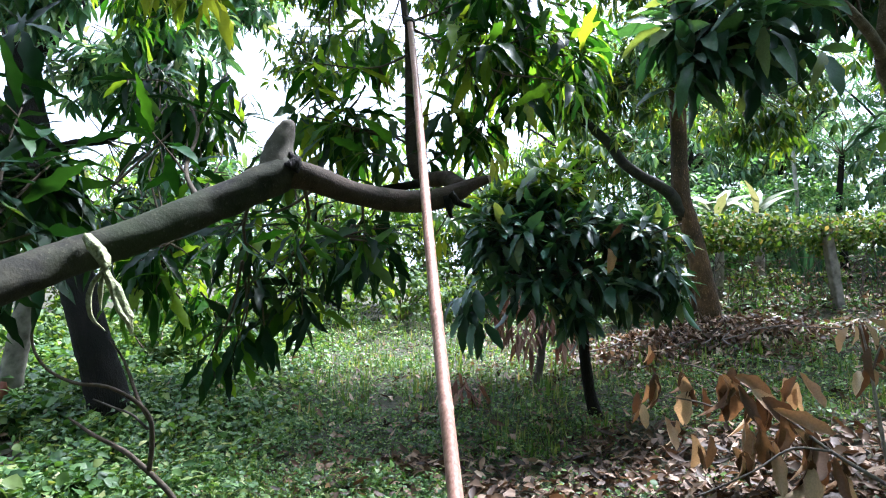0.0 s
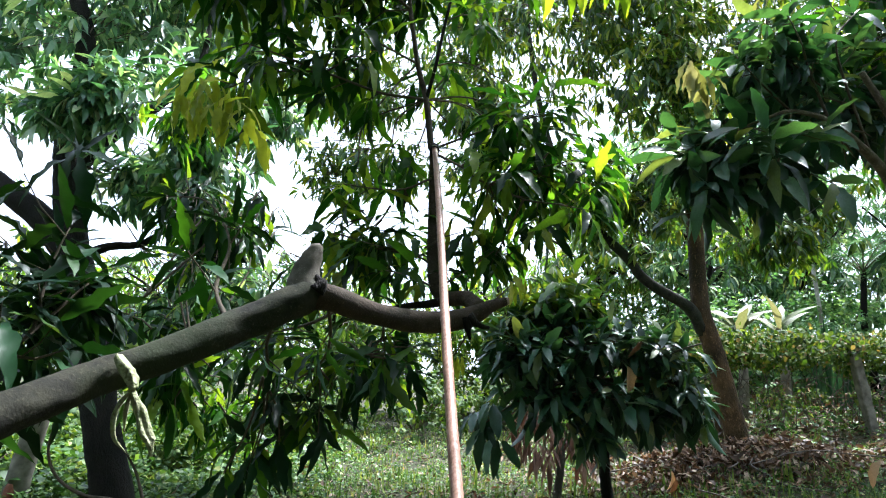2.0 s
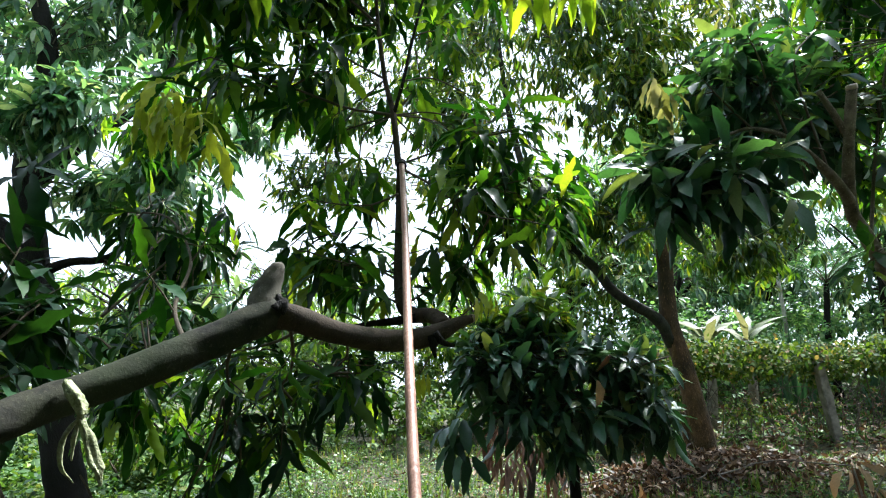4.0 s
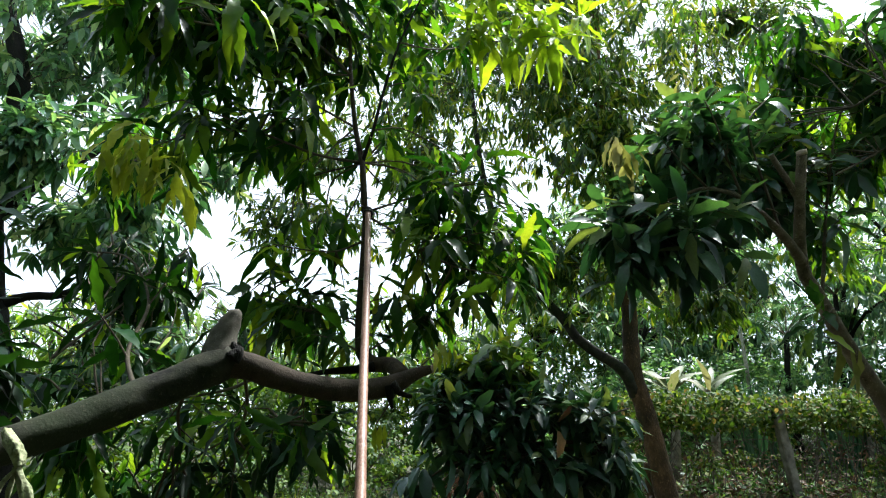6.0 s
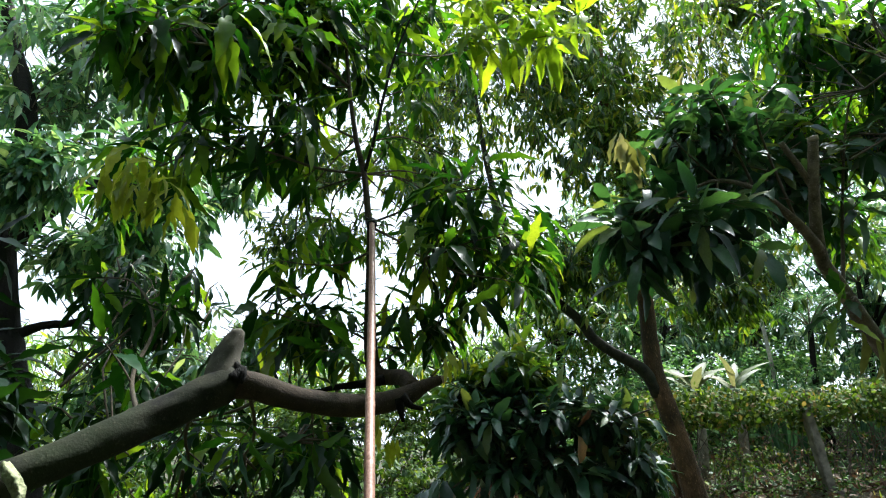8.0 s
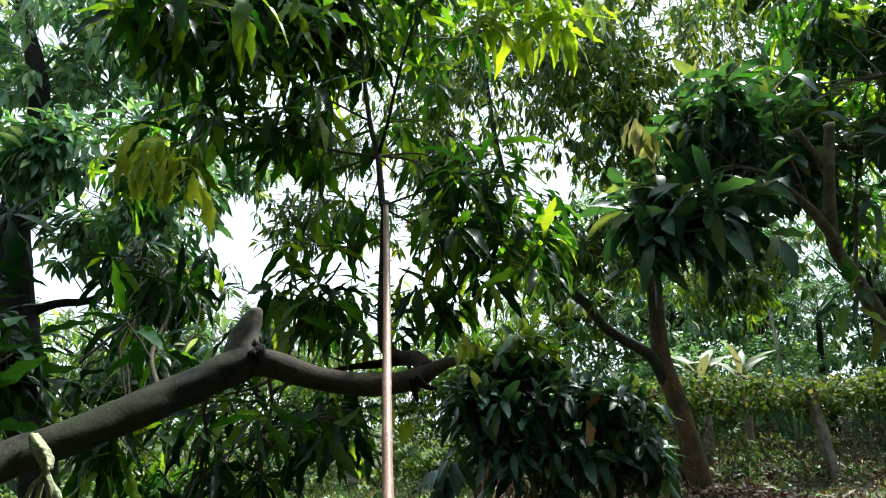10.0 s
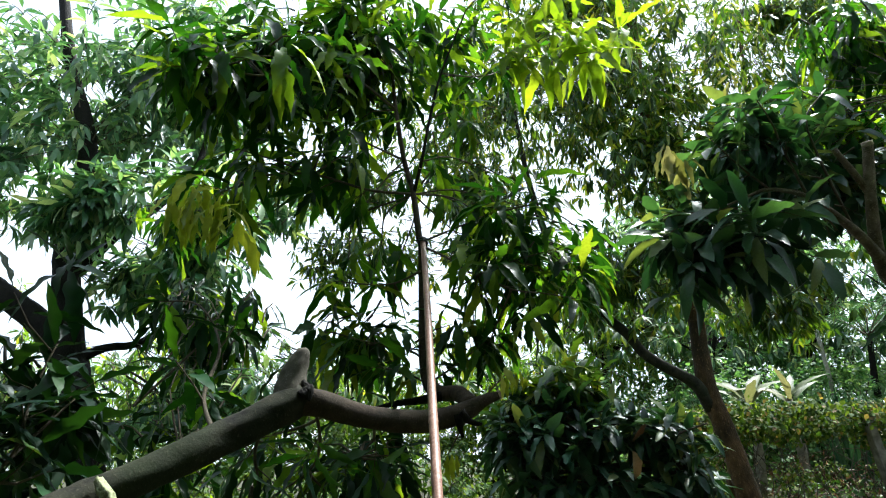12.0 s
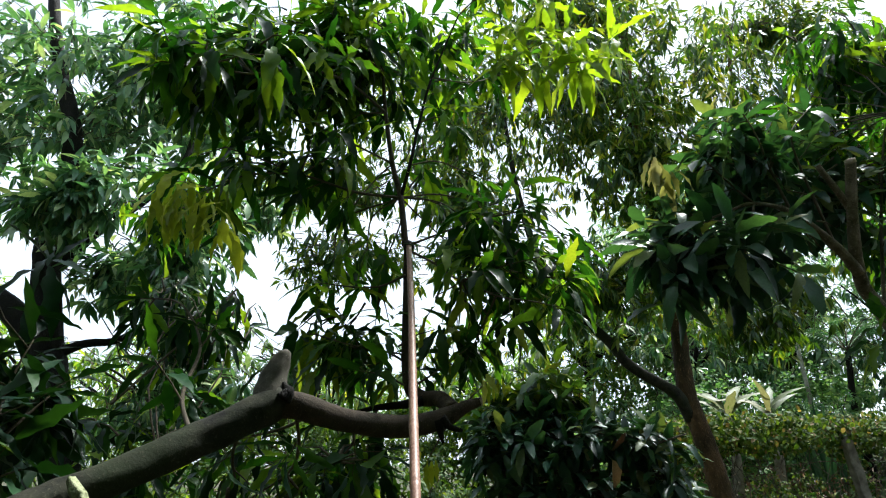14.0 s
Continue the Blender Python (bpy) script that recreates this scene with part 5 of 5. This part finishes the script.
for i, (x, y, w, h, n) in enumerate(((-6.5, 9.0, 1.3, 1.2, 180), (-4.6, 10.2, 1.3, 1.2, 180), (-2.8, 11.0, 1.3, 1.3, 180), (-0.8, 11.6, 1.4, 1.2, 180), (1.2, 12.0, 1.2, 1.5, 180), (-8.6, 8.0, 1.4, 1.2, 160),
                                     (2.6, 11.6, 1.0, 1.4, 140), (4.8, 12.2, 1.3, 2.2, 330), (7.2, 12.6, 1.5, 2.4, 380), (9.8, 12.2, 1.6, 2.4, 380), (12.2, 11.4, 1.6, 2.6, 380), (5.8, 14.2, 1.8, 3.2, 420), (9.0, 15, 2.2, 3.6, 420), (-3.9, 8.6, 0.8, 0.7, 110), (-5.6, 7.3, 0.9, 0.7, 130),
                                     (-9.6, 11.0, 1.6, 2.0, 260), (-7.2, 12.4, 1.6, 2.0, 260), (-5.0, 13.0, 1.6, 2.1, 260), (-2.9, 13.6, 1.6, 2.2, 260), (-0.9, 13.8, 1.6, 2.2, 260), (1.2, 14.0, 1.6, 2.3, 260), (3.2, 13.4, 1.4, 2.3, 240))):
    # shrubs on the right slope take the copy coloured as sunlit
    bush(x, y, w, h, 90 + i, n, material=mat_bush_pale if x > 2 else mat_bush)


# ---- weeds, grass and fallen leaves ----
def ground_cover():
    g = np.random.default_rng(51)
    weeds, herbs, grass, litter = Foliage(52), Foliage(55), Foliage(53), Foliage(54)

    def dry_at(x, y):
        """How far fallen leaves take over from the weeds."""
        strip = float(smooth(-0.15, 0.3, x)) * float(1 - smooth(5.0, 5.7, y + 0.25 * math.sin(3 * x)))
        heap = 0.6 * float(smooth(1.3, 2.2, x)) * float(smooth(7.2, 7.8, y)) * float(1 - smooth(9.2, 9.8, y))
        return max(strip, heap)

    for _ in range(27000):
        y = 3.9 + 8 * g.uniform(0, 1) ** 1.5
        x = g.uniform(-0.8, 0.8) * (y + 0.5)
        dry = dry_at(x, y) * (0.75 + 0.5 * noise.noise(Vector((x * 2, y * 2, 7))))
        patch = noise.noise(Vector((x * 0.9, y * 0.9, 3)))
        open_grass = float(smooth(5.2, 7.0, y)) * float(smooth(-3.0, -1.6, x)) * float(1 - smooth(1.6, 2.4, x))
        if patch < -0.5 or g.uniform() < 1.25 * dry or g.uniform() < 0.3 * open_grass or (patch > 0.12 and x > -1.2 and g.uniform() < 0.35):
            continue
        if (x > 2.2 and y > 8.9 and g.uniform() < 0.75) or math.hypot(x + 0.18, (y - 4.8) * 1.6) < 0.36:
            continue
        z = ground_at(x, y)
        lush = max(0.0, -x - 1.2) * 0.5 + 0.6 * max(0.0, patch)
        clump = max(0.0, noise.noise(Vector((x * 3.1, y * 3.1, 6))))
        tall = g.uniform(0.02, 0.11) * (1.0 + min(2.0, lush) + 2.2 * clump)
        size = g.uniform(0.024, 0.06) * (1 + 0.75 * min(1.5, lush) + 0.6 * clump + 0.04 * max(0, y - 5))
        size *= 1.0 - 0.35 * float(smooth(-2.0, -1.0, x))
        bed = weeds if y < 5.6 else herbs
        for _ in range(6):
            a = g.uniform(0, 6.28)
            bed.leaf((x + g.normal(0, 0.05), y + g.normal(0, 0.05), z + tall * g.uniform(0.2, 1.1)), (math.cos(a), math.sin(a), g.normal(0.1, 0.5)), (g.normal(0, 0.55), g.normal(0, 0.55), 1), size * g.uniform(0.6, 1.4))
    for k in range(3600):
        x, y = (g.uniform(-4.5, 4.5), g.uniform(-1.5, 4.0)) if k > 2200 else (g.uniform(-7, 7), g.uniform(-6, 0))
        if noise.noise(Vector((x * 0.9, y * 0.9, 3))) < 0.0 or math.hypot(x - 0.1, y) < 0.45:
            continue
        z, tall = ground_at(x, y), g.uniform(0.02, 0.1)
        for _ in range(4):
            a = g.uniform(0, 6.28)
            herbs.leaf((x + g.normal(0, 0.08), y + g.normal(0, 0.08), z + tall * g.uniform(0.3, 1.1)), (math.cos(a), math.sin(a), g.normal(0.1, 0.4)), (g.normal(0, 0.4), g.normal(0, 0.4), 1), g.uniform(0.06, 0.12))
        if g.uniform() < 0.3:
            a = g.uniform(0, 6.28)
            litter.leaf((x, y + 0.1, z + 0.03), (math.cos(a), math.sin(a), g.normal(0, 0.3)), (g.normal(0, 0.6), g.normal(0, 0.6), 1), g.uniform(0.08, 0.2))
    for _ in range(5200):
        x, y = g.uniform(1.5, 14), g.uniform(10.5, 16)
        z = ground_at(x, y)
        for _ in range(3):
            a = g.uniform(0, 6.28)
            herbs.leaf((x + g.normal(0, 0.1), y + g.normal(0, 0.1), z + g.uniform(0.02, 0.25)), (math.cos(a), math.sin(a), g.normal(0.5, 0.6)), (g.normal(0, 0.6), g.normal(-0.5, 0.6), 0.6), g.uniform(0.05, 0.12))
    for _ in range(3000):
        x, y = g.uniform(2.2, 11), 9.8 + g.normal(0, 0.2)
        h = 0.26 * g.uniform(0, 1) ** 1.4 * (0.7 + 0.8 * noise.noise(Vector((x * 1.7, 2, 2))))
        a = g.uniform(0, 6.28)
        bed = herbs if g.uniform() < 0.7 else litter
        bed.leaf((x, y, ground_at(x, y) + max(0.02, h)), (math.cos(a), math.sin(a), g.normal(0, 0.5)), (g.normal(0, 0.6), g.normal(-0.4, 0.5), 0.8), g.uniform(0.06, 0.13))
    for _ in range(70000):
        y = 3.9 + 8 * g.uniform(0, 1) ** 1.2
        x = g.uniform(-0.75, 0.75) * (y + 0.5)
        n = noise.noise(Vector((x * 0.6, y * 0.6, 9)))
        far = float(smooth(5.0, 8, y))
        tuft = noise.noise(Vector((x * 2.3, y * 2.3, 2)))
        if (x > 2.4 and y > 9.0 and g.uniform() < 0.6) or n < -0.1 - 0.4 * far or tuft < -0.25 or g.uniform() < 1.1 * dry_at(x, y) or (y < 5.5 and x < -1.6 and g.uniform() < 0.5):
            continue
        a = g.uniform(0, 6.28)
        grass.leaf((x + g.normal(0, 0.03), y, ground_at(x, y) - 0.01), (math.cos(a), math.sin(a), g.normal(0.45, 0.45)), (math.cos(a), math.sin(a), 0.6), g.uniform(0.06, 0.15) * (1 + 0.5 * max(0.0, n) + 1.2 * max(0.0, tuft) * far))
    for _ in range(22000):
        y = 3.9 + 7 * g.uniform(0, 1) ** 1.4
        x = g.uniform(-0.75, 0.8) * (y + 0.5)
        dry = dry_at(x, y)
        pile = 0.5 * max(0.0, 1 - math.hypot(x - 3.4, (y - 8.1) * 1.4) / 1.9) + 2 * max(0.0, 1 - math.hypot(x + 0.15, (y - 4.8) * 2) / 0.4) + max(0.0, 1 - math.hypot(x - 2.3, (y - 4.7) * 1.3) / 1.2)
        if g.uniform() > 0.13 + 0.18 * float(noise.noise(Vector((x * 1.5, y * 1.5, 4))) > 0.1) + 0.75 * dry * (0.8 + noise.noise(Vector((x, y, 1)))) + pile:
            continue
        z = ground_at(x, y) + g.uniform(0.0, 0.05 + 0.1 * min(1.0, pile) + 0.03 * dry)
        a = g.uniform(0, 6.28)
        litter.leaf((x, y, z + 0.02), (math.cos(a), math.sin(a), g.normal(0, 0.3)), (g.normal(0, 0.5), g.normal(0, 0.5), 1), g.uniform(0.05, 0.15))
    for _ in range(170):
        x, y, a = -0.18 + g.normal(0, 0.16), 4.78 + g.normal(0, 0.11), g.uniform(0, 6.28)
        litter.leaf((x, y, ground_at(x, y) + g.uniform(0.02, 0.1)), (math.cos(a), math.sin(a), g.normal(0, 0.4)), (g.normal(0, 0.6), g.normal(0, 0.6), 1), g.uniform(0.06, 0.16))
    leafy = [blade(4, 0.6, 0.4, 0.3, 0.15), blade(4, 0.45, 0.3, 0.4, 0.15), blade(4, 0.8, 0.4, 0.25, 0.2, power=0.8), blade(4, 0.35, 0.4, 0.4, 0.1), blade(4, 0.25, 0.5, 0.4)]
    for name, f, b, m, lab in (("weeds", weeds, leafy, mat_weed, "low broad-leaved green weeds"),
                               ("herbs", herbs, [blade(2, 0.7, 0.3, 0.2), blade(2, 0.45, 0.2, 0.3), blade(2, 0.9, 0.4, 0.1)], mat_weed, "small-leaved green herbs over the clearing"),
                               ("grass", grass, [blade(3, 0.06, 0.45, 0.3), blade(3, 0.09, 0.7, 0.3), blade(3, 0.05, 0.25, 0.3), blade(3, 0.16, 0.5, 0.2)], mat_grass, "thin yellowish tufts of grass"),
                               ("leaf_litter", litter, LITTER, mat_dead, "fallen tan and brown mango leaves")):
        me = f.mesh(name, b)
        me.materials.append(m)
        tagged(new(name, me), lab, name.replace("_", " "), kind="stuff")


ground_cover()


# ---- dry things on the ground ----
def dead_spray():
    t = thing("dead_branch", (2.41, 3.50, 0.31), "fallen branch with hanging dry brown leaves", "branch")
    stem("stem", [(2.52, 3.35, 0.26), (2.41, 3.50, 0.35), (2.27, 3.75, 0.46), (2.18, 4.00, 0.58), (2.08, 4.30, 0.73), (1.90, 4.60, 0.82), (1.75, 4.80, 0.85)], (0.013, 0.012, 0.011, 0.01, 0.008, 0.006, 0.004), mat_greytwig, t, "", 8, 0.04, 0.1, 1)
    stem("stem", [(2.08, 4.30, 0.72), (1.84, 4.20, 0.63), (1.66, 4.20, 0.67), (1.49, 4.30, 0.69)], (0.009, 0.008, 0.006, 0.004), mat_greytwig, t, "", 7, 0.04, 0.1, 2)
    stem("stem", [(2.27, 3.75, 0.46), (2.01, 3.70, 0.49), (1.73, 3.60, 0.39), (1.37, 3.50, 0.29)], (0.008, 0.007, 0.006, 0.004), mat_greytwig, t, "", 7, 0.04, 0.1, 3)
    f = Foliage(71)
    g = f.rng
    # curled leaves hang in pairs and threes from the twigs; the broadest lie along the main stem
    for at, n, ln in (((1.50, 4.60, 0.98), 2, 0.2), ((1.40, 4.30, 0.80), 4, 0.26), ((1.32, 4.25, 0.68), 3, 0.25), ((1.48, 4.20, 0.60), 2, 0.22), ((1.60, 4.30, 0.86), 4, 0.26), ((1.66, 4.25, 0.76), 3, 0.28),
                      ((1.86, 4.20, 0.84), 4, 0.36), ((1.93, 4.15, 0.80), 3, 0.34), ((2.03, 4.10, 0.72), 4, 0.32), ((2.12, 4.00, 0.62), 4, 0.32), ((2.38, 4.30, 0.80), 4, 0.24), ((2.22, 3.90, 0.52), 5, 0.3),
                      ((1.90, 3.95, 0.60), 4, 0.3), ((2.00, 3.85, 0.50), 5, 0.3), ((2.12, 3.75, 0.42), 5, 0.3), ((2.28, 3.75, 0.44), 4, 0.28), ((1.60, 3.95, 0.50), 3, 0.24), ((1.76, 3.80, 0.46), 4, 0.26)):
        for _ in range(n):
            f.leaf(Vector(at) + Vector(g.normal(0, 0.035, 3)), (g.normal(0.08, 0.28), g.normal(-0.1, 0.25), -1), (g.normal(0, 0.8), -1, g.normal(0.2, 0.4)), ln * g.uniform(0.6, 1.05))
    for at, way, ln in (((1.90, 4.15, 0.84), (0.8, -0.2, -0.35), 0.28), ((1.98, 4.10, 0.76), (0.8, -0.35, -0.6), 0.32), ((2.06, 4.00, 0.66), (0.8, -0.4, -0.55), 0.32), ((2.02, 4.05, 0.72), (0.7, -0.2, -0.6), 0.34), ((2.14, 3.90, 0.56), (0.6, -0.3, -0.7), 0.32)):
        f.leaf(at, way, (-0.3, -0.8, 0.7), ln)
    f.pieces("dead_leaf", one_dead, t)
    u = thing("dead_branch", (2.69, 3.90, 0.31), "upright grey twig with a few dry leaves", "branch")
    stem("stem", [(2.68, 3.85, 0.26), (2.66, 3.90, 0.65), (2.65, 3.95, 0.96), (2.64, 4.00, 1.18)], (0.012, 0.011, 0.009, 0.006), mat_pale_twig, u, "", 8, 0.04, 0.08, 1)
    stem("stem", [(2.67, 3.95, 0.90), (2.70, 3.90, 1.07), (2.79, 3.90, 1.20)], (0.008, 0.006, 0.004), mat_pale_twig, u, "", 7, 0.04, 0.08, 2)
    f = Foliage(72)
    for at, n in (((2.67, 4.00, 1.23), 3), ((2.70, 3.90, 1.10), 3), ((2.68, 3.95, 0.96), 2)):
        f.sprig(at, (0.2, -0.2, 0.2), n + 2, 0.2, 1.6)
    f.pieces("dead_leaf", one_dead, u)


dead_spray()


def stick(points, radius, seed, lift=0.05):
    pts = [Vector(p) for p in points]
    for p in pts:
        p.z = ground_at(p.x, p.y) + lift
    t = thing("stick", pts[0], "dry grey stick lying on fallen leaves", "stick", "fallen sticks")
    stem("stem", pts, [radius * (1 - 0.6 * i / (len(pts) - 1)) for i in range(len(pts))], mat_greytwig, t, "", 7, 0.05, 0.15, seed)


stick([(0.25, 3.90, 0.31), (0.78, 3.95, 0.31), (1.18, 3.90, 0.30), (1.53, 3.90, 0.29)], 0.009, 1)
stick([(1.24, 3.60, 0.25), (1.64, 3.70, 0.32), (1.96, 3.80, 0.32)], 0.009, 2)
stick([(-0.43, 3.80, 0.32), (-0.16, 3.80, 0.30), (0.14, 3.70, 0.27)], 0.012, 3)
stick([(0.02, 6.60, 0.46), (0.25, 6.40, 0.38), (0.47, 6.30, 0.39)], 0.014, 4)
stick([(3.38, 7.50, 0.75), (3.46, 7.00, 0.55), (3.84, 6.80, 0.45)], 0.016, 5)
stick([(0.36, 4.40, 0.30), (0.66, 4.30, 0.27), (0.76, 3.90, 0.26)], 0.01, 6)


g_stick = np.random.default_rng(77)
for i in range(9):
    sx, sy, sa = 3.1 + g_stick.normal(0, 0.9), 7.6 + g_stick.normal(0, 0.3), g_stick.uniform(0, 3.1)
    sl = g_stick.uniform(0.25, 0.6)
    stick([(sx - sl * math.cos(sa), sy - 0.5 * sl * math.sin(sa), 0), (sx + g_stick.normal(0, 0.05), sy, 0), (sx + sl * math.cos(sa), sy + 0.5 * sl * math.sin(sa), 0)], 0.011, 20 + i, 0.17)


def dry_clump():
    base = Vector((1.05, 7.20, 0.45))
    base.z = ground_at(base.x, base.y)
    t = thing("dry_plant", base, "collapsed plant of hanging reddish-brown dry leaves", "plant")
    stem("stem", [base, (1.12, 7.20, 0.90), (0.92, 7.20, 1.25), (0.74, 7.20, 1.48)], (0.05, 0.04, 0.03, 0.018), mat_greytwig, t, "", 7, 0.08, 0.1, 1)
    f = Foliage(73)
    g = f.rng
    for at in ((0.62, 7.10, 1.05), (0.84, 7.20, 1.30), (1.00, 7.15, 1.22), (1.10, 7.20, 1.08), (1.28, 7.20, 1.02), (1.40, 7.30, 0.85), (0.90, 7.10, 0.90), (0.19, 6.50, 0.46)):
        for _ in range(22):
            a = g.uniform(0, 6.28)
            f.leaf(Vector(at) + Vector(g.normal(0, 0.07, 3)), (0.7 * math.cos(a), 0.7 * math.sin(a), g.uniform(-1.2, -0.4)), (math.cos(a), math.sin(a), 0.4), g.uniform(0.2, 0.45))
    part("foliage", f.mesh("foliage", [blade(4, 0.12, 0.1, 0.6, 0.2), blade(4, 0.16, 0.3, 0.5, 0.3)]), mat_dry, t, kind="stuff")


dry_clump()


def leaf_pile():
    f = Foliage(74)
    g = f.rng
    for _ in range(3000):
        x, y = 3.1 + g.normal(0, 1.1), 7.75 + g.normal(0, 0.45)
        h = 0.27 * (1 + 1.5 * noise.noise(Vector((x * 2, y * 2, 0)))) * math.exp(-((x - 3.1) / 1.3) ** 2 - ((y - 7.75) / 0.5) ** 2)
        a = g.uniform(0, 6.28)
        f.leaf((x, y, ground_at(x, y) + h * g.uniform(0.3, 1) + 0.02), (math.cos(a), math.sin(a), g.normal(0, 0.9)), (g.normal(0, 0.9), g.normal(0, 0.9), 1), g.uniform(0.05, 0.13))
    me = f.mesh("leaf_pile", LITTER)
    me.materials.append(mat_dead)
    tagged(new("leaf_pile", me), "heap of dry brown leaves under the tan tree", "leaf pile", kind="stuff")


leaf_pile()


# ---- plants beyond the fence ----
def broad_leaf(name, root, way, length, width, material, parent, seed):
    """A long arching leaf with a midrib and ragged edge."""
    f = Foliage(seed)
    f.leaf(root, way, (0, -0.4, 1), length)
    part(name, f.mesh(name, [blade(12, width, 0.45, 0.35, 0.12, 0.45)]), material, parent)


def banana(x, y, high, seed):
    z = ground_at(x, y)
    t = thing("banana_plant", (x, y, z), "banana plant with pale arching leaves beyond the fence", "plant", "banana plants")
    g = np.random.default_rng(seed)
    stem("stem", [(x, y, z), (x + 0.05, y, z + high * 0.5), (x, y, z + high)], (0.1, 0.08, 0.05), mat_post, t, "", 8, 0.15, 0.05, seed)
    for i in range(7):
        a = i * 2.4 + g.normal(0, 0.2)
        broad_leaf("leaf", (x, y, z + high * g.uniform(0.85, 1.0)), (math.cos(a), math.sin(a) * 0.7, g.uniform(0.5, 1.4)), g.uniform(0.7, 1.1), 0.17, mat_banana, t, seed * 10 + i)


def palm(at, seed):
    x, y, _ = at
    z = ground_at(x, y)
    t = thing("palm", (x, y, z), "slender palm with feathery fronds beyond the fence", "palm", "palms")
    stem("trunk", [(x, y, z), (x - 0.1, y, (z + at[2]) / 2), at], (0.09, 0.06, 0.05), mat_bark_dark, t, "", 9, 0.2, 0.05, seed)
    g = np.random.default_rng(seed)
    for i in range(11):
        a = i * 2.4
        d = Vector((math.cos(a), math.sin(a), g.uniform(0.9, 2.0))).normalized()
        p = [Vector(at) + d * (1.6 * k / 6) + Vector((0, 0, -0.8 * (k / 6) ** 2)) for k in range(7)]
        rib = part("frond", tri_mesh("frond", *tube_arrays(p, [0.014 - 0.0017 * k for k in range(7)], 5, 0.2)), mat_twig, t)
        f = Foliage(seed * 20 + i)
        line = spline(p, 0.045)
        side = d.cross(Vector((0, 0, 1))).normalized()
        for k in range(3, len(line) - 1):
            for s in (-1, 1):
                f.leaf(line[k], side * s + d * 0.6 + Vector((0, 0, -0.35)), (0, 0, 1), 0.42 * math.sin(math.pi * (0.15 + 0.8 * k / len(line))))
        part("leaflet", f.mesh("leaflet", [blade(3, 0.075, 0.3, 0.3)]), mat_palm, rib, kind="stuff")


def reed_clump(x, y, seed):
    z = ground_at(x, y)
    t = thing("reed_clump", (x, y, z), "clump of tall bluish-green strap leaves beyond the fence", "plant", "reed clumps")
    f = Foliage(seed)
    g = f.rng
    for _ in range(24):
        a = g.uniform(0, 6.28)
        f.leaf((x + g.normal(0, 0.14), y + g.normal(0, 0.1), z + 0.02), (math.cos(a) * g.uniform(0.1, 0.6), math.sin(a) * 0.4, 1), (math.cos(a), math.sin(a), 0.5), g.uniform(0.9, 1.9))
    part("strap_leaf", f.mesh("strap_leaf", [blade(9, 0.045, 0.3, 0.5), blade(9, 0.035, 0.5, 0.5), blade(9, 0.055, 0.2, 0.4)]), mat_palm, t, kind="stuff")


for i, (x, y) in enumerate(((6.6, 11.3), (8.0, 11.2), (8.9, 11.9), (10.2, 11.4))):
    reed_clump(x, y, 300 + i)
banana(4.75, 10.9, 1.5, 3)
banana(5.45, 10.9, 1.55, 4)
banana(8.8, 11.6, 1.3, 5)
palm((7.83, 12.20, 3.84), 6)
palm((9.59, 13.00, 4.95), 7)
pole_foot = Vector((7.10, 12.50, 2.80))
pole_foot.z = ground_at(pole_foot.x, pole_foot.y)
far_pole = thing("pale_trunk", pole_foot, "thin pale bare trunk standing beyond the fence", "trunk")
stem("stem", [pole_foot, (7.10, 12.50, 2.80), (7.07, 12.50, 3.39), (7.07, 12.60, 4.33), (7.01, 12.60, 5.26)], (0.05, 0.045, 0.04, 0.038, 0.035), mat_pale_trunk, far_pole, "", 9, 0.15, 0.1, 1)
